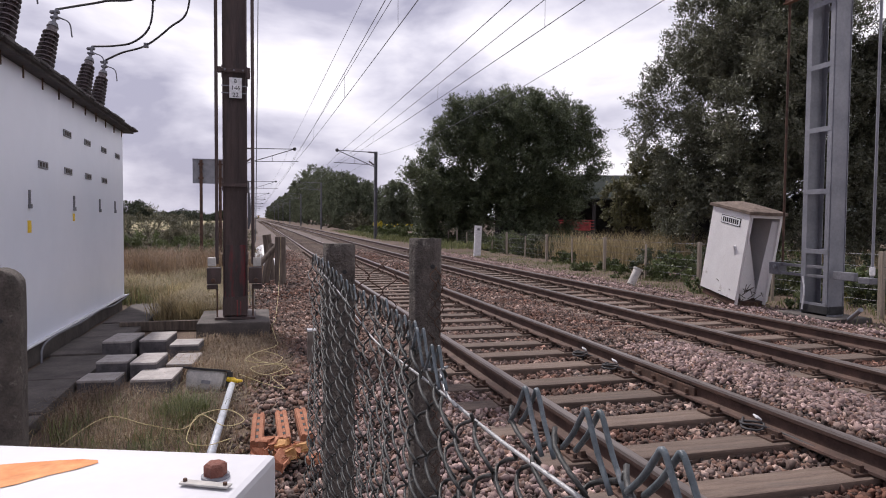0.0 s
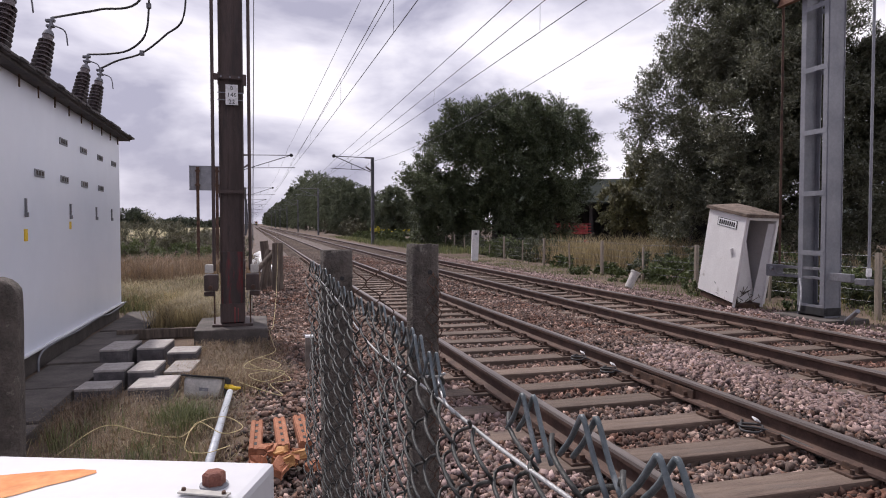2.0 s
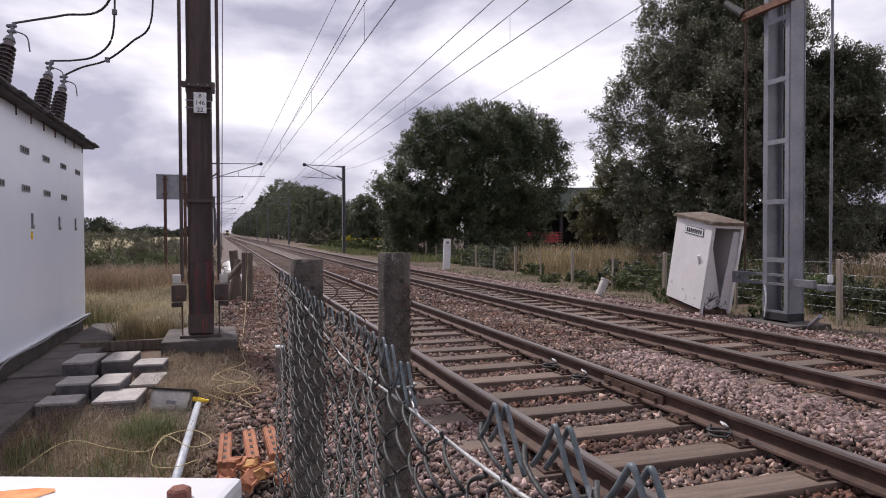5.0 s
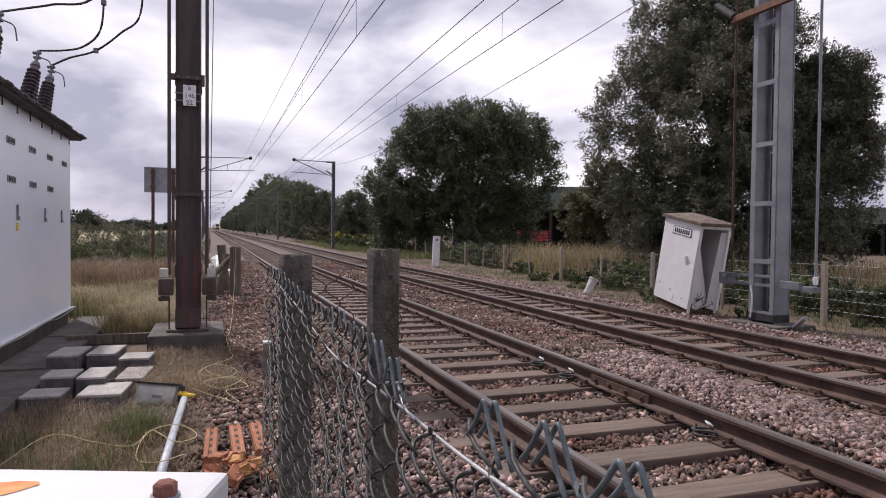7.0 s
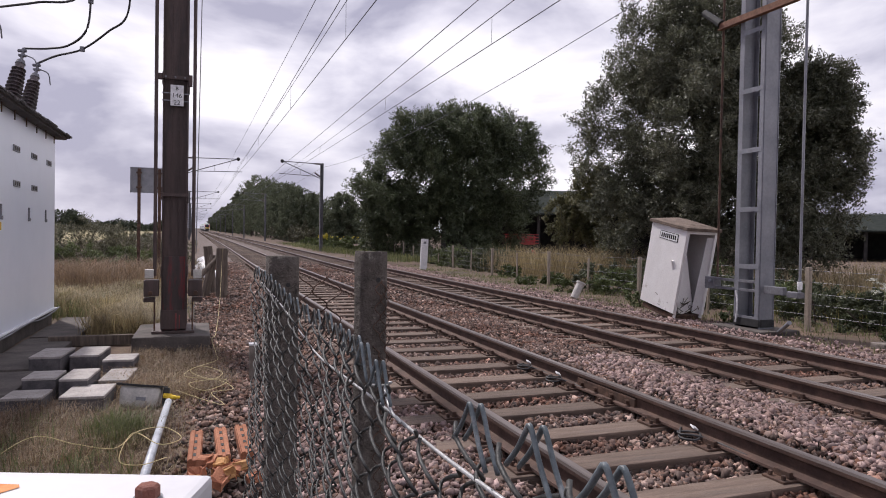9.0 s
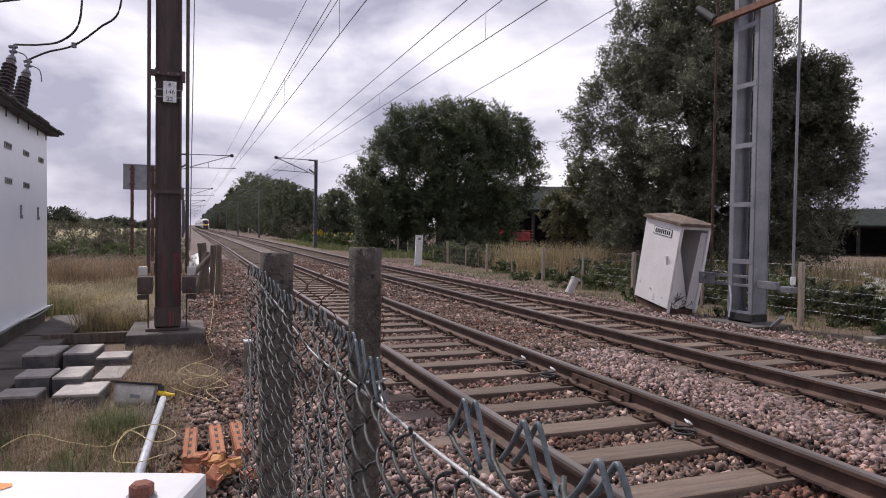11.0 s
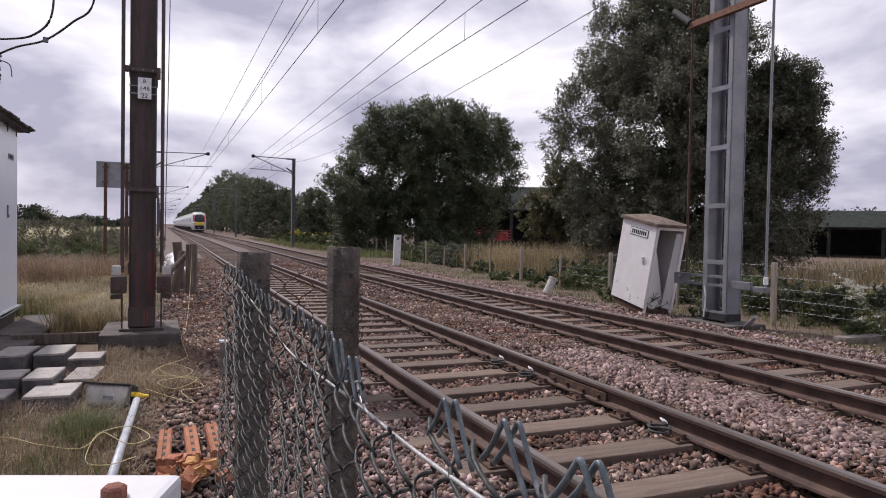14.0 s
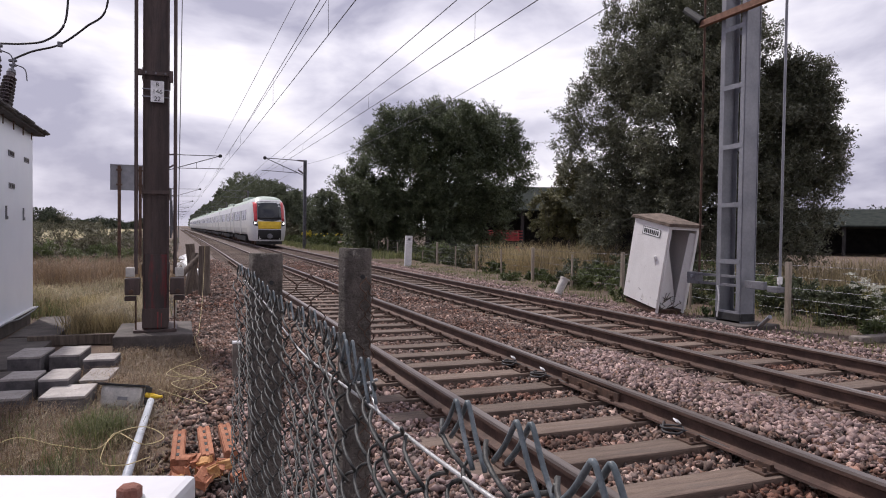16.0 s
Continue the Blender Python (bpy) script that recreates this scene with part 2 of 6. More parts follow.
M = dict(
    ground=material("grass_earth", (0.074, 0.048, 0.034), (0.145, 0.098, 0.068), 0.7, 0.95, bump=0.8, fine=16, stain=(0.085, 0.062, 0.042), stain_scale=0.9),
    field=material("stubble_field", (0.24, 0.205, 0.10), (0.32, 0.28, 0.15), 0.05, 0.95, bump=0.2, fine=2.0),
    # dirt under the near stones, darkened so its colour holds the gaps' shade
    ballast=material("gap_shaded_ballast_dirt", (0.026, 0.020, 0.017), (0.058, 0.046, 0.039), 3, 0.95, bump=0.9, fine=26),
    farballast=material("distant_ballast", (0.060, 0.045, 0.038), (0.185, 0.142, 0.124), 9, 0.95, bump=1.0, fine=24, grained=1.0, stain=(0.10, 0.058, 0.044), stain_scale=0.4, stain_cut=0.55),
    stone=material("ballast_stone", (0.118, 0.087, 0.074), (0.215, 0.163, 0.140), 1.6, 0.9, bump=0.25, fine=50, island_tones=((0.20, 0.20, 0.22), (0.55, 0.50, 0.49), (1.15, 0.84, 0.68), (0.70, 0.72, 0.78), (1.35, 1.10, 1.00), (0.45, 0.40, 0.38), (1.0, 0.96, 0.98), (3.0, 2.85, 2.8)), stain=(0.12, 0.066, 0.048), stain_scale=0.55, stain_cut=0.5),
    stone_clean=material("pale_ballast_stone", (0.215, 0.158, 0.145), (0.365, 0.282, 0.262), 1.4, 0.85, bump=0.25, fine=50, island_tones=((0.38, 0.36, 0.38), (0.95, 0.82, 0.78), (0.62, 0.60, 0.63), (1.1, 1.02, 1.0), (1.6, 1.5, 1.5))),
    sleeper=material("weathered_sleeper", (0.092, 0.064, 0.050), (0.185, 0.135, 0.106), 3.5, 0.88, bump=0.6, fine=40, vary=0.22, stretch_xyz=(0.5, 5, 5), stain=(0.09, 0.07, 0.06), stain_scale=1.6),
    rail=material("rusty_rail", (0.062, 0.036, 0.029), (0.118, 0.070, 0.054), 5, 0.75, metal=0.2, bump=0.3, fine=50),
    railtop=material("polished_rail_head", (0.12, 0.098, 0.09), (0.20, 0.168, 0.155), 1.5, 0.42, metal=0.5, bump=0.02, fine=30, stretch_xyz=(20, 0.4, 1)),
    brownarm=material("red_brown_rust", (0.15, 0.075, 0.05), (0.25, 0.13, 0.085), 9, 0.85, bump=0.3, fine=60),
    rust=material("rusty_iron", (0.06, 0.036, 0.028), (0.14, 0.08, 0.055), 9, 0.85, metal=0.2, bump=0.4, fine=60),
    mast=material("brown_painted_steel", (0.050, 0.033, 0.030), (0.088, 0.059, 0.054), 3, 0.6, metal=0.1, bump=0.15, fine=45, stretch_xyz=(3, 3, 0.5), stain=(0.04, 0.03, 0.03), stain_scale=2.0),
    redstain=material("brown_paint_with_red_runs", (0.036, 0.026, 0.025), (0.06, 0.042, 0.04), 3, 0.6, bump=0.1, fine=40, stain=(0.17, 0.022, 0.026), stain_scale=2.4, stain_cut=0.47, stretch_xyz=(5.0, 5.0, 0.55)),
    redpaint=material("red_oxide_paint", (0.17, 0.035, 0.035), (0.26, 0.06, 0.055), 7, 0.7, bump=0.1, fine=50),
    steel=material("galvanised_steel", (0.195, 0.200, 0.225), (0.27, 0.275, 0.300), 2, 0.5, metal=0.3, bump=0.03, fine=20, grained=0.35),
    darksteel=material("dull_grey_steel", (0.13, 0.13, 0.145), (0.21, 0.21, 0.23), 4, 0.6, metal=0.3, bump=0.1, fine=35),
    concrete=material("aged_concrete", (0.125, 0.105, 0.092), (0.23, 0.20, 0.178), 7, 0.92, bump=0.55, fine=70, stain=(0.10, 0.09, 0.075), stain_scale=5.0, stain_cut=0.54),
    postconcrete=material("lichened_concrete", (0.055, 0.047, 0.041), (0.120, 0.102, 0.090), 18, 0.95, bump=1.0, fine=160, stain=(0.26, 0.24, 0.205), stain_scale=34.0, stain_cut=0.60),
    plinth=material("dark_damp_concrete", (0.055, 0.047, 0.043), (0.115, 0.098, 0.09), 3, 0.9, bump=0.4, fine=40),
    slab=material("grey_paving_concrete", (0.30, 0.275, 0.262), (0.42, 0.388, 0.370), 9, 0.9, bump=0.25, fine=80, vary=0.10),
    # same concrete as the block tops, with the shade of the sides coloured in
    slabshade=material("shaded_block_side", (0.06, 0.055, 0.06), (0.12, 0.11, 0.115), 9, 0.9, bump=0.3, fine=60),
    white=material("white_painted_metal", (0.73, 0.77, 0.87), (0.79, 0.82, 0.91), 0.5, 0.28, bump=0.0, fine=3, grained=0.06),
    whitecab=material("white_gloss_paint", (0.58, 0.58, 0.605), (0.63, 0.63, 0.655), 6, 0.42, bump=0.02, fine=60, grained=0.1),
    loowhite=material("grimy_white_panel", (0.74, 0.72, 0.71), (0.80, 0.785, 0.775), 3, 0.5, bump=0.04, fine=30, grained=0.2, stain=(0.42, 0.38, 0.34), stain_scale=3.4, stain_cut=0.62),
    roof=material("dark_roof_edge", (0.06, 0.055, 0.057), (0.11, 0.10, 0.10), 4, 0.85, bump=0.4, fine=30),
    mossroof=material("mossy_brown_felt", (0.10, 0.075, 0.06), (0.20, 0.15, 0.12), 8, 0.95, bump=0.6, fine=60),
    porcelain=material("brown_glazed_porcelain", (0.085, 0.066, 0.07), (0.13, 0.105, 0.108), 5, 0.28, bump=0.03, fine=30),
    cable=material("black_cable", (0.025, 0.024, 0.026), (0.05, 0.048, 0.05), 10, 0.6, bump=0.1),
    wire=material("grey_line_wire", (0.09, 0.09, 0.105), (0.14, 0.14, 0.16), 4, 0.5, metal=0.4, bump=0.0),
    meshwire=material("green_coated_wire", (0.020, 0.021, 0.020), (0.050, 0.050, 0.048), 30, 0.55, bump=0.2, fine=300, stain=(0.13, 0.14, 0.145), stain_scale=30, stain_cut=0.66),
    galvwire=material("bright_strainer_wire", (0.34, 0.34, 0.34), (0.54, 0.54, 0.54), 30, 0.45, metal=0.6, bump=0.1, fine=300),
    wood=material("old_grey_timber", (0.085, 0.066, 0.055), (0.17, 0.135, 0.11), 4, 0.95, bump=0.6, fine=40, stretch_xyz=(6, 6, 0.6)),
    fencewood=material("pale_fence_timber", (0.24, 0.20, 0.16), (0.34, 0.29, 0.235), 5, 0.95, bump=0.5, fine=40, stretch_xyz=(6, 6, 0.6), vary=0.15),
    brick=material("orange_clay", (0.30, 0.115, 0.062), (0.42, 0.185, 0.105), 12, 0.9, bump=0.35, fine=90, vary=0.12, stain=(0.28, 0.13, 0.09), stain_scale=14, stain_cut=0.58),
    brickpale=material("broken_yellow_clay", (0.38, 0.19, 0.07), (0.50, 0.28, 0.12), 12, 0.9, bump=0.4, fine=90, vary=0.15),
    rustspot=material("orange_rust_stain", (0.62, 0.20, 0.06), (0.76, 0.33, 0.13), 20, 0.8, bump=0.1, fine=60),
    bark=material("bark", (0.05, 0.042, 0.034), (0.10, 0.085, 0.07), 6, 0.95, bump=0.6, fine=25, stretch_xyz=(4, 4, 0.7)),
    leaf=leaf_material("willow_leaf", (0.056, 0.074, 0.038), (0.108, 0.130, 0.066)),
    leafpale=leaf_material("silvery_leaf", (0.086, 0.093, 0.058), (0.152, 0.156, 0.106)),
    leafdark=leaf_material("dark_leaf", (0.030, 0.040, 0.024), (0.055, 0.068, 0.040)),
    leaffar=leaf_material("distant_leaf", (0.085, 0.104, 0.066), (0.135, 0.152, 0.094), 0.25, rough=0.85),
    hedge=leaf_material("hedge_leaf", (0.082, 0.084, 0.050), (0.150, 0.140, 0.085)),
    bramble=leaf_material("bramble_leaf", (0.048, 0.062, 0.030), (0.092, 0.104, 0.052)),
    weed=leaf_material("weed_leaf", (0.075, 0.100, 0.034), (0.125, 0.150, 0.055)),
    olive=leaf_material("olive_leaf", (0.100, 0.100, 0.046), (0.170, 0.160, 0.075)),
    yellowleaf=leaf_material("yellow_flower", (0.42, 0.36, 0.03), (0.60, 0.52, 0.06)),
    whitebloom=leaf_material("white_bloom", (0.50, 0.50, 0.44), (0.66, 0.66, 0.58)),
    drygrass=leaf_material("dry_grass", (0.22, 0.172, 0.095), (0.40, 0.325, 0.18)),
    deadgrass=leaf_material("brown_dead_grass", (0.14, 0.09, 0.054), (0.29, 0.20, 0.122)),
    greengrass=leaf_material("green_grass", (0.10, 0.12, 0.045), (0.19, 0.20, 0.08)),
    meadow=leaf_material("yellow_green_grass", (0.15, 0.145, 0.045), (0.26, 0.235, 0.085)),
    cord=material("yellow_cord", (0.42, 0.35, 0.17), (0.58, 0.49, 0.27), 20, 0.8, bump=0.3),
    pipe=material("grey_plastic_pipe", (0.38, 0.41, 0.46), (0.52, 0.55, 0.60), 8, 0.45, bump=0.05),
    lampbody=material("grey_lamp_housing", (0.40, 0.385, 0.36), (0.54, 0.515, 0.48), 8, 0.6, bump=0.2),
    yellow=material("yellow_paint", (0.72, 0.47, 0.02), (0.82, 0.56, 0.04), 5, 0.5, bump=0.02),
    black=material("black_rubber", (0.012, 0.012, 0.013), (0.03, 0.03, 0.032), 8, 0.7, bump=0.2),
    trainwhite=material("white_train_paint", (0.56, 0.57, 0.58), (0.64, 0.65, 0.66), 0.6, 0.3, bump=0.0),
    traingrey=material("grey_train_paint", (0.36, 0.38, 0.40), (0.46, 0.48, 0.50), 0.6, 0.3, bump=0.0),
    trainred=material("red_train_paint", (0.52, 0.035, 0.045), (0.62, 0.06, 0.07), 2, 0.35, bump=0.0),
    trainroof=material("green_grey_train_roof", (0.36, 0.44, 0.38), (0.46, 0.54, 0.47), 1, 0.5, bump=0.0),
    glass=material("tinted_train_glass", (0.018, 0.022, 0.028), (0.03, 0.034, 0.04), 2, 0.08, bump=0.0),
    headlight=glowing("lit_headlight", (1.0, 0.96, 0.88), 2.2),
    barnroof=material("dark_corrugated_roof", (0.02, 0.026, 0.023), (0.04, 0.046, 0.041), 1.5, 0.95, bump=0.3, fine=8, spec=0.1),
    barn=material("black_barn_boards", (0.018, 0.017, 0.017), (0.045, 0.04, 0.038), 1.5, 0.9, bump=0.3, fine=8),
    redmachine=material("faded_red_paint", (0.26, 0.03, 0.035), (0.42, 0.06, 0.06), 3, 0.55, bump=0.1),
    ink=material("black_ink", (0.012, 0.012, 0.012), (0.02, 0.02, 0.02), 5, 0.7, bump=0.0),
    graphite=material("grey_sign_back", (0.22, 0.225, 0.25), (0.30, 0.305, 0.33), 4, 0.6, metal=0.2, bump=0.05),
    plastic=material("white_plastic", (0.68, 0.68, 0.70), (0.80, 0.80, 0.80), 8, 0.5, bump=0.2, fine=20),
)


# ---- building helpers ----
def finish(bm, name, mat, smooth=False):
    me = bpy.data.meshes.new(name)
    bm.normal_update()
    bm.to_mesh(me)
    bm.free()
    if smooth:
        me.polygons.foreach_set("use_smooth", [True] * len(me.polygons))
    for m in (mat if isinstance(mat, (list, tuple)) else [mat]):
        me.materials.append(m)
    return me


def part(name, bm, mat, parent=None, label="", smooth=False):
    ob = new(name, finish(bm, name, mat, smooth) if isinstance(bm, bmesh.types.BMesh) else bm)
    if parent is not None:
        ob.parent = parent
    return tagged(ob, label)


def thing(name, label, category, group="", kind="", at=None):
    ob = new(name)
    ob.empty_display_size = 0.2
    if at is not None:
        ob.matrix_basis = at
    return tagged(ob, label, category, group, kind)


def box(bm, c, s, bevel=0.0, turn=None, taper=1.0):
    made = bmesh.ops.create_cube(bm, size=1.0)["verts"]
    for v in made:
        v.co = Vector((v.co.x * s[0], v.co.y * s[1], v.co.z * s[2]))
        if taper != 1.0 and v.co.z > 0:
            v.co.x *= taper
            v.co.y *= taper
    if bevel:
        edges = {e for v in made for e in v.link_edges}
        made = bmesh.ops.bevel(bm, geom=list(edges), offset=bevel, segments=2, affect="EDGES", profile=0.6)["verts"]
    m = Matrix.Translation(c) @ (turn if turn is not None else Matrix())
    bmesh.ops.transform(bm, matrix=m, verts=made)
    return bm


def boxes(*items):
    bm = bmesh.new()
    for it in items:
        box(bm, *it)
    return bm


def rod(bm, a, b, r0, r1=None, n=8, caps=True):
    a, b = Vector(a), Vector(b)
    d = b - a
    m = Matrix.Translation((a + b) / 2) @ d.to_track_quat("Z", "Y").to_matrix().to_4x4()
    bmesh.ops.create_cone(bm, cap_ends=caps, segments=n, radius1=r0, radius2=r0 if r1 is None else r1, depth=d.length, matrix=m)
    return bm


def rods(*items):
    bm = bmesh.new()
    for it in items:
        rod(bm, *it)
    return bm


def tube(bm, pts, r, n=6):
    """A round tube along points."""
    pts = [Vector(p) for p in pts]
    rings = []
    up = Vector((0, 0, 1))
    for i, p in enumerate(pts):
        d = (pts[min(i + 1, len(pts) - 1)] - pts[max(i - 1, 0)]).normalized()
        side = d.cross(up if abs(d.z) < 0.95 else Vector((1, 0, 0))).normalized()
        top = side.cross(d)
        rings.append([bm.verts.new(p + r * (math.cos(2 * math.pi * k / n) * side + math.sin(2 * math.pi * k / n) * top)) for k in range(n)])
    for a, b in zip(rings, rings[1:]):
        for k in range(n):
            bm.faces.new((a[k], a[(k + 1) % n], b[(k + 1) % n], b[k]))
    bm.faces.new(rings[0][::-1])
    bm.faces.new(rings[-1])
    return bm


def smooth_line(pts, steps=6):
    """A Catmull-Rom curve through points."""
    p = [Vector(q) for q in pts]
    p = [2 * p[0] - p[1]] + p + [2 * p[-1] - p[-2]]
    out = []
    for i in range(1, len(p) - 2):
        for k in range(steps):
            t = k / steps
            out.append(0.5 * (2 * p[i] + (p[i + 1] - p[i - 1]) * t + (2 * p[i - 1] - 5 * p[i] + 4 * p[i + 1] - p[i + 2]) * t * t
                              + (3 * p[i] - p[i - 1] - 3 * p[i + 1] + p[i + 2]) * t ** 3))
    return out + [p[-2]]


def extrude_profile(bm, profile, y0, y1, mats=None):
    """A closed outline in x and z drawn out along y."""
    a = [bm.verts.new((x, y0, z)) for x, z in profile]
    b = [bm.verts.new((x, y1, z)) for x, z in profile]
    n = len(profile)
    for k in range(n):
        f = bm.faces.new((a[k], b[k], b[(k + 1) % n], a[(k + 1) % n]))
        if mats:
            f.material_index = mats[k]
    bm.faces.new(a)
    bm.faces.new(b[::-1])
    bmesh.ops.recalc_face_normals(bm, faces=bm.faces)
    return bm


def raw_mesh(name, verts, faces, mat, smooth=False):
    """A mesh from arrays of equal-sided faces."""
    me = bpy.data.meshes.new(name)
    verts, faces = np.asarray(verts, dtype=np.float32), np.asarray(faces, dtype=np.int32)
    k = faces.shape[1]
    me.vertices.add(len(verts))
    me.vertices.foreach_set("co", verts.ravel())
    me.loops.add(faces.size)
    me.loops.foreach_set("vertex_index", faces.ravel())
    me.polygons.add(len(faces))
    me.polygons.foreach_set("loop_start", np.arange(len(faces), dtype=np.int32) * k)
    if smooth:
        me.polygons.foreach_set("use_smooth", np.ones(len(faces), dtype=bool))
    me.update(calc_edges=True)
    me.materials.append(mat)
    return me


def words(name, text, size, mat, parent, m, label=""):
    cu = bpy.data.curves.new(name, "FONT")
    cu.body, cu.size, cu.align_x, cu.align_y, cu.extrude = text, size, "CENTER", "CENTER", 0.001
    tmp = bpy.data.objects.new(name, cu)
    me = bpy.data.meshes.new_from_object(tmp)
    bpy.data.objects.remove(tmp)
    me.materials.clear()
    me.materials.append(mat)
    ob = new(name, me)
    ob.parent = parent
    ob.matrix_basis = m
    return tagged(ob, label)


rng = np.random.default_rng(7)


def leaf_cloud(centres, radii, count, size, flat=0.75):
    """Small folded leaves scattered through clumps: arrays of vertices and triangles."""
    c = np.asarray(centres, float)
    r = np.asarray(radii, float)
    pick = rng.choice(len(c), size=count, p=(r ** 2) / (r ** 2).sum())
    d = rng.normal(size=(count, 3))
    d /= np.linalg.norm(d, axis=1)[:, None]
    rad = rng.random(count) ** 0.45
    p = c[pick] + d * (rad * r[pick])[:, None] * np.array([1, 1, flat])
    a = rng.normal(size=(count, 3)) + d * 0.7 + np.array([0, 0, 0.25])
    a /= np.linalg.norm(a, axis=1)[:, None]
    b = np.cross(a, rng.normal(size=(count, 3)))
    b /= np.linalg.norm(b, axis=1)[:, None] + 1e-9
    s = size * (0.6 + 0.8 * rng.random(count))[:, None]
    v = np.stack([p - a * s * 0.6 - b * s * 0.4, p + b * s * 0.5, p + a * s], 1).reshape(-1, 3)
    return v, np.arange(count * 3).reshape(-1, 3)


def sprigs(centres, radii, ways, count, size, up=0.75, reach=1.5):
    """Single pointed leaves set along the shoots of many clumps, their faces turned mostly to the sky."""
    shoots = 9
    pick = rng.choice(len(centres), size=count, p=radii ** 2 / (radii ** 2).sum())
    lane = rng.integers(0, shoots, count)
    aim = rng.normal(size=(len(centres), shoots, 3)) * 0.75 + ways[:, None, :] * 0.8 + np.array([0, 0, 0.30])
    aim /= np.linalg.norm(aim, axis=2)[:, :, None]
    long = (0.55 + 0.6 * rng.random((len(centres), shoots)))[pick, lane] * reach
    at = rng.random(count) ** 0.7
    r = radii[pick]
    d = aim[pick, lane]
    p = centres[pick] + d * (at * long * r)[:, None] + rng.normal(size=(count, 3)) * (r * (0.26 - 0.17 * at))[:, None]
    a = d + rng.normal(size=(count, 3)) * 0.8
    a /= np.linalg.norm(a, axis=1)[:, None]
    face = rng.normal(size=(count, 3)) * 0.6 + ways[pick] * 0.45 + np.array([0, 0, up])
    b = np.cross(a, face)
    b /= np.linalg.norm(b, axis=1)[:, None] + 1e-9
    s = (size * (0.6 + 0.8 * rng.random(count)))[:, None]
    v = np.stack([p - a * s * 0.8 + b * s * 0.38, p - a * s * 0.5 - b * s * 0.45, p + a * s], 1).reshape(-1, 3)
    return v, np.arange(count * 3).reshape(-1, 3)


def tree(name, label, at, height, lobes, per, leaves, size, mat, trunk=0.2, category="tree", group="", clump=(0.16, 0.30), reach=1.5):
    t = thing(name, label, category, group, at=pose(*at))
    bm = bmesh.new()
    top = height * 0.62
    knots = smooth_line([(0, 0, -0.3), (0.05, 0.02, top * 0.35), (-0.08, 0.06, top * 0.7), (0.06, -0.03, top)], 4)
    for k, (a, b) in enumerate(zip(knots, knots[1:])):
        rod(bm, a, b, trunk * (1 - k / len(knots) * 0.75), trunk * (1 - (k + 1) / len(knots) * 0.75), 8)
    part("trunk", bm, M["bark"], t, smooth=True)
    for lobe in lobes[:8]:
        x, y, z = lobe[:3]
        root = Vector((0, 0, min(z * 0.5, top * 0.9)))
        bm = bmesh.new()
        line = smooth_line([root, root.lerp(Vector((x, y, z)), 0.5) + Vector((0, 0, 0.12 * height * 0.3)), (x, y, z)], 3)
        for k, (a, b) in enumerate(zip(line, line[1:])):
            rod(bm, a, b, trunk * 0.42 * (1 - k / len(line) * 0.8), trunk * 0.42 * (1 - (k + 1) / len(line) * 0.8), 6)
        part("limb", bm, M["bark"], t, smooth=True)
    c, r, u = [], [], []
    for x, y, z, rx, ry, rz in lobes:
        for _ in range(per):
            d = rng.normal(size=3)
            d /= np.linalg.norm(d)
            k = rng.uniform(0.45, 1.0) ** 0.6
            c.append((x + d[0] * rx * k, y + d[1] * ry * k, z + d[2] * rz * k))
            r.append(rng.uniform(*clump) * min(rx, ry, rz) ** 0.6)
            u.append(d)
    c, r, u = np.array(c), np.array(r), np.array(u)
    low = c[:, 2] > 0.1
    v, f = sprigs(c[low], r[low], u[low], leaves, size, reach=reach)
    f = f[v[f[:, 2], 2] > 0.05]
    part("crown", raw_mesh("crown", v, f, mat), None, t)
    return t


def blades(xy, z, height, lean, width):
    """Grass blades: two-segment bent strips."""
    n = len(xy)
    h = height * (0.5 + rng.random(n))
    az = rng.random(n) * 2 * math.pi
    out = np.stack([np.cos(az), np.sin(az), np.zeros(n)], 1) * (lean * h * rng.random(n))[:, None]
    side = np.stack([-np.sin(az + 0.6), np.cos(az + 0.6), np.zeros(n)], 1) * width * 0.5
    b = np.column_stack([xy, np.broadcast_to(z, n)])
    m = b + out * 0.35 + np.array([0, 0, 1]) * (h * 0.6)[:, None]
    t = b + out + np.array([0, 0, 1]) * (h * (1 - 0.25 * lean))[:, None]
    v = np.stack([b - side, b + side, m + side * 0.8, m - side * 0.8, t], 1).reshape(-1, 3)
    i = np.arange(n)[:, None] * 5
    f = np.concatenate([i + np.array([[0, 1, 2]]), i + np.array([[0, 2, 3]]), i + np.array([[3, 2, 4]])])
    return v, f


def patch(x0, x1, y0, y1, n, centres=0, spread=0.3):
    if not centres:
        return np.column_stack([rng.uniform(x0, x1, n), rng.uniform(y0, y1, n)])
    c = np.column_stack([rng.uniform(x0, x1, centres), rng.uniform(y0, y1, centres)])
    return c[rng.integers(0, centres, n)] + rng.normal(size=(n, 2)) * spread

# ---- the ground ----
def rise(y):
    """The ground climbs very slightly beyond the masts."""
    return 0.0056 * 0.5 * (np.sqrt((y - 28.0) ** 2 + 10.0 ** 2) + (y - 28.0))


def ground_height(x, y):
    """Level of the ground beside the line: a flat cess, a shallow fall outwards, small humps."""
    z = -0.14 + 0.035 * math.sin(x * 1.3 + y * 0.7) * math.sin(y * 0.9 - x * 0.4)
    if x > 12:
        z -= min(0.25, (x - 12) * 0.05)
    return z


bm = bmesh.new()
edges_x = [-2500, -600, -150, -60, -30] + [-20 + 1.0 * k for k in range(56)] + [45, 70, 150, 600, 2500]
edges_y = [-300, -60, -20] + [-8 + 1.0 * k for k in range(60)] + [60, 75, 100, 150, 250, 500, 1000, 3500]
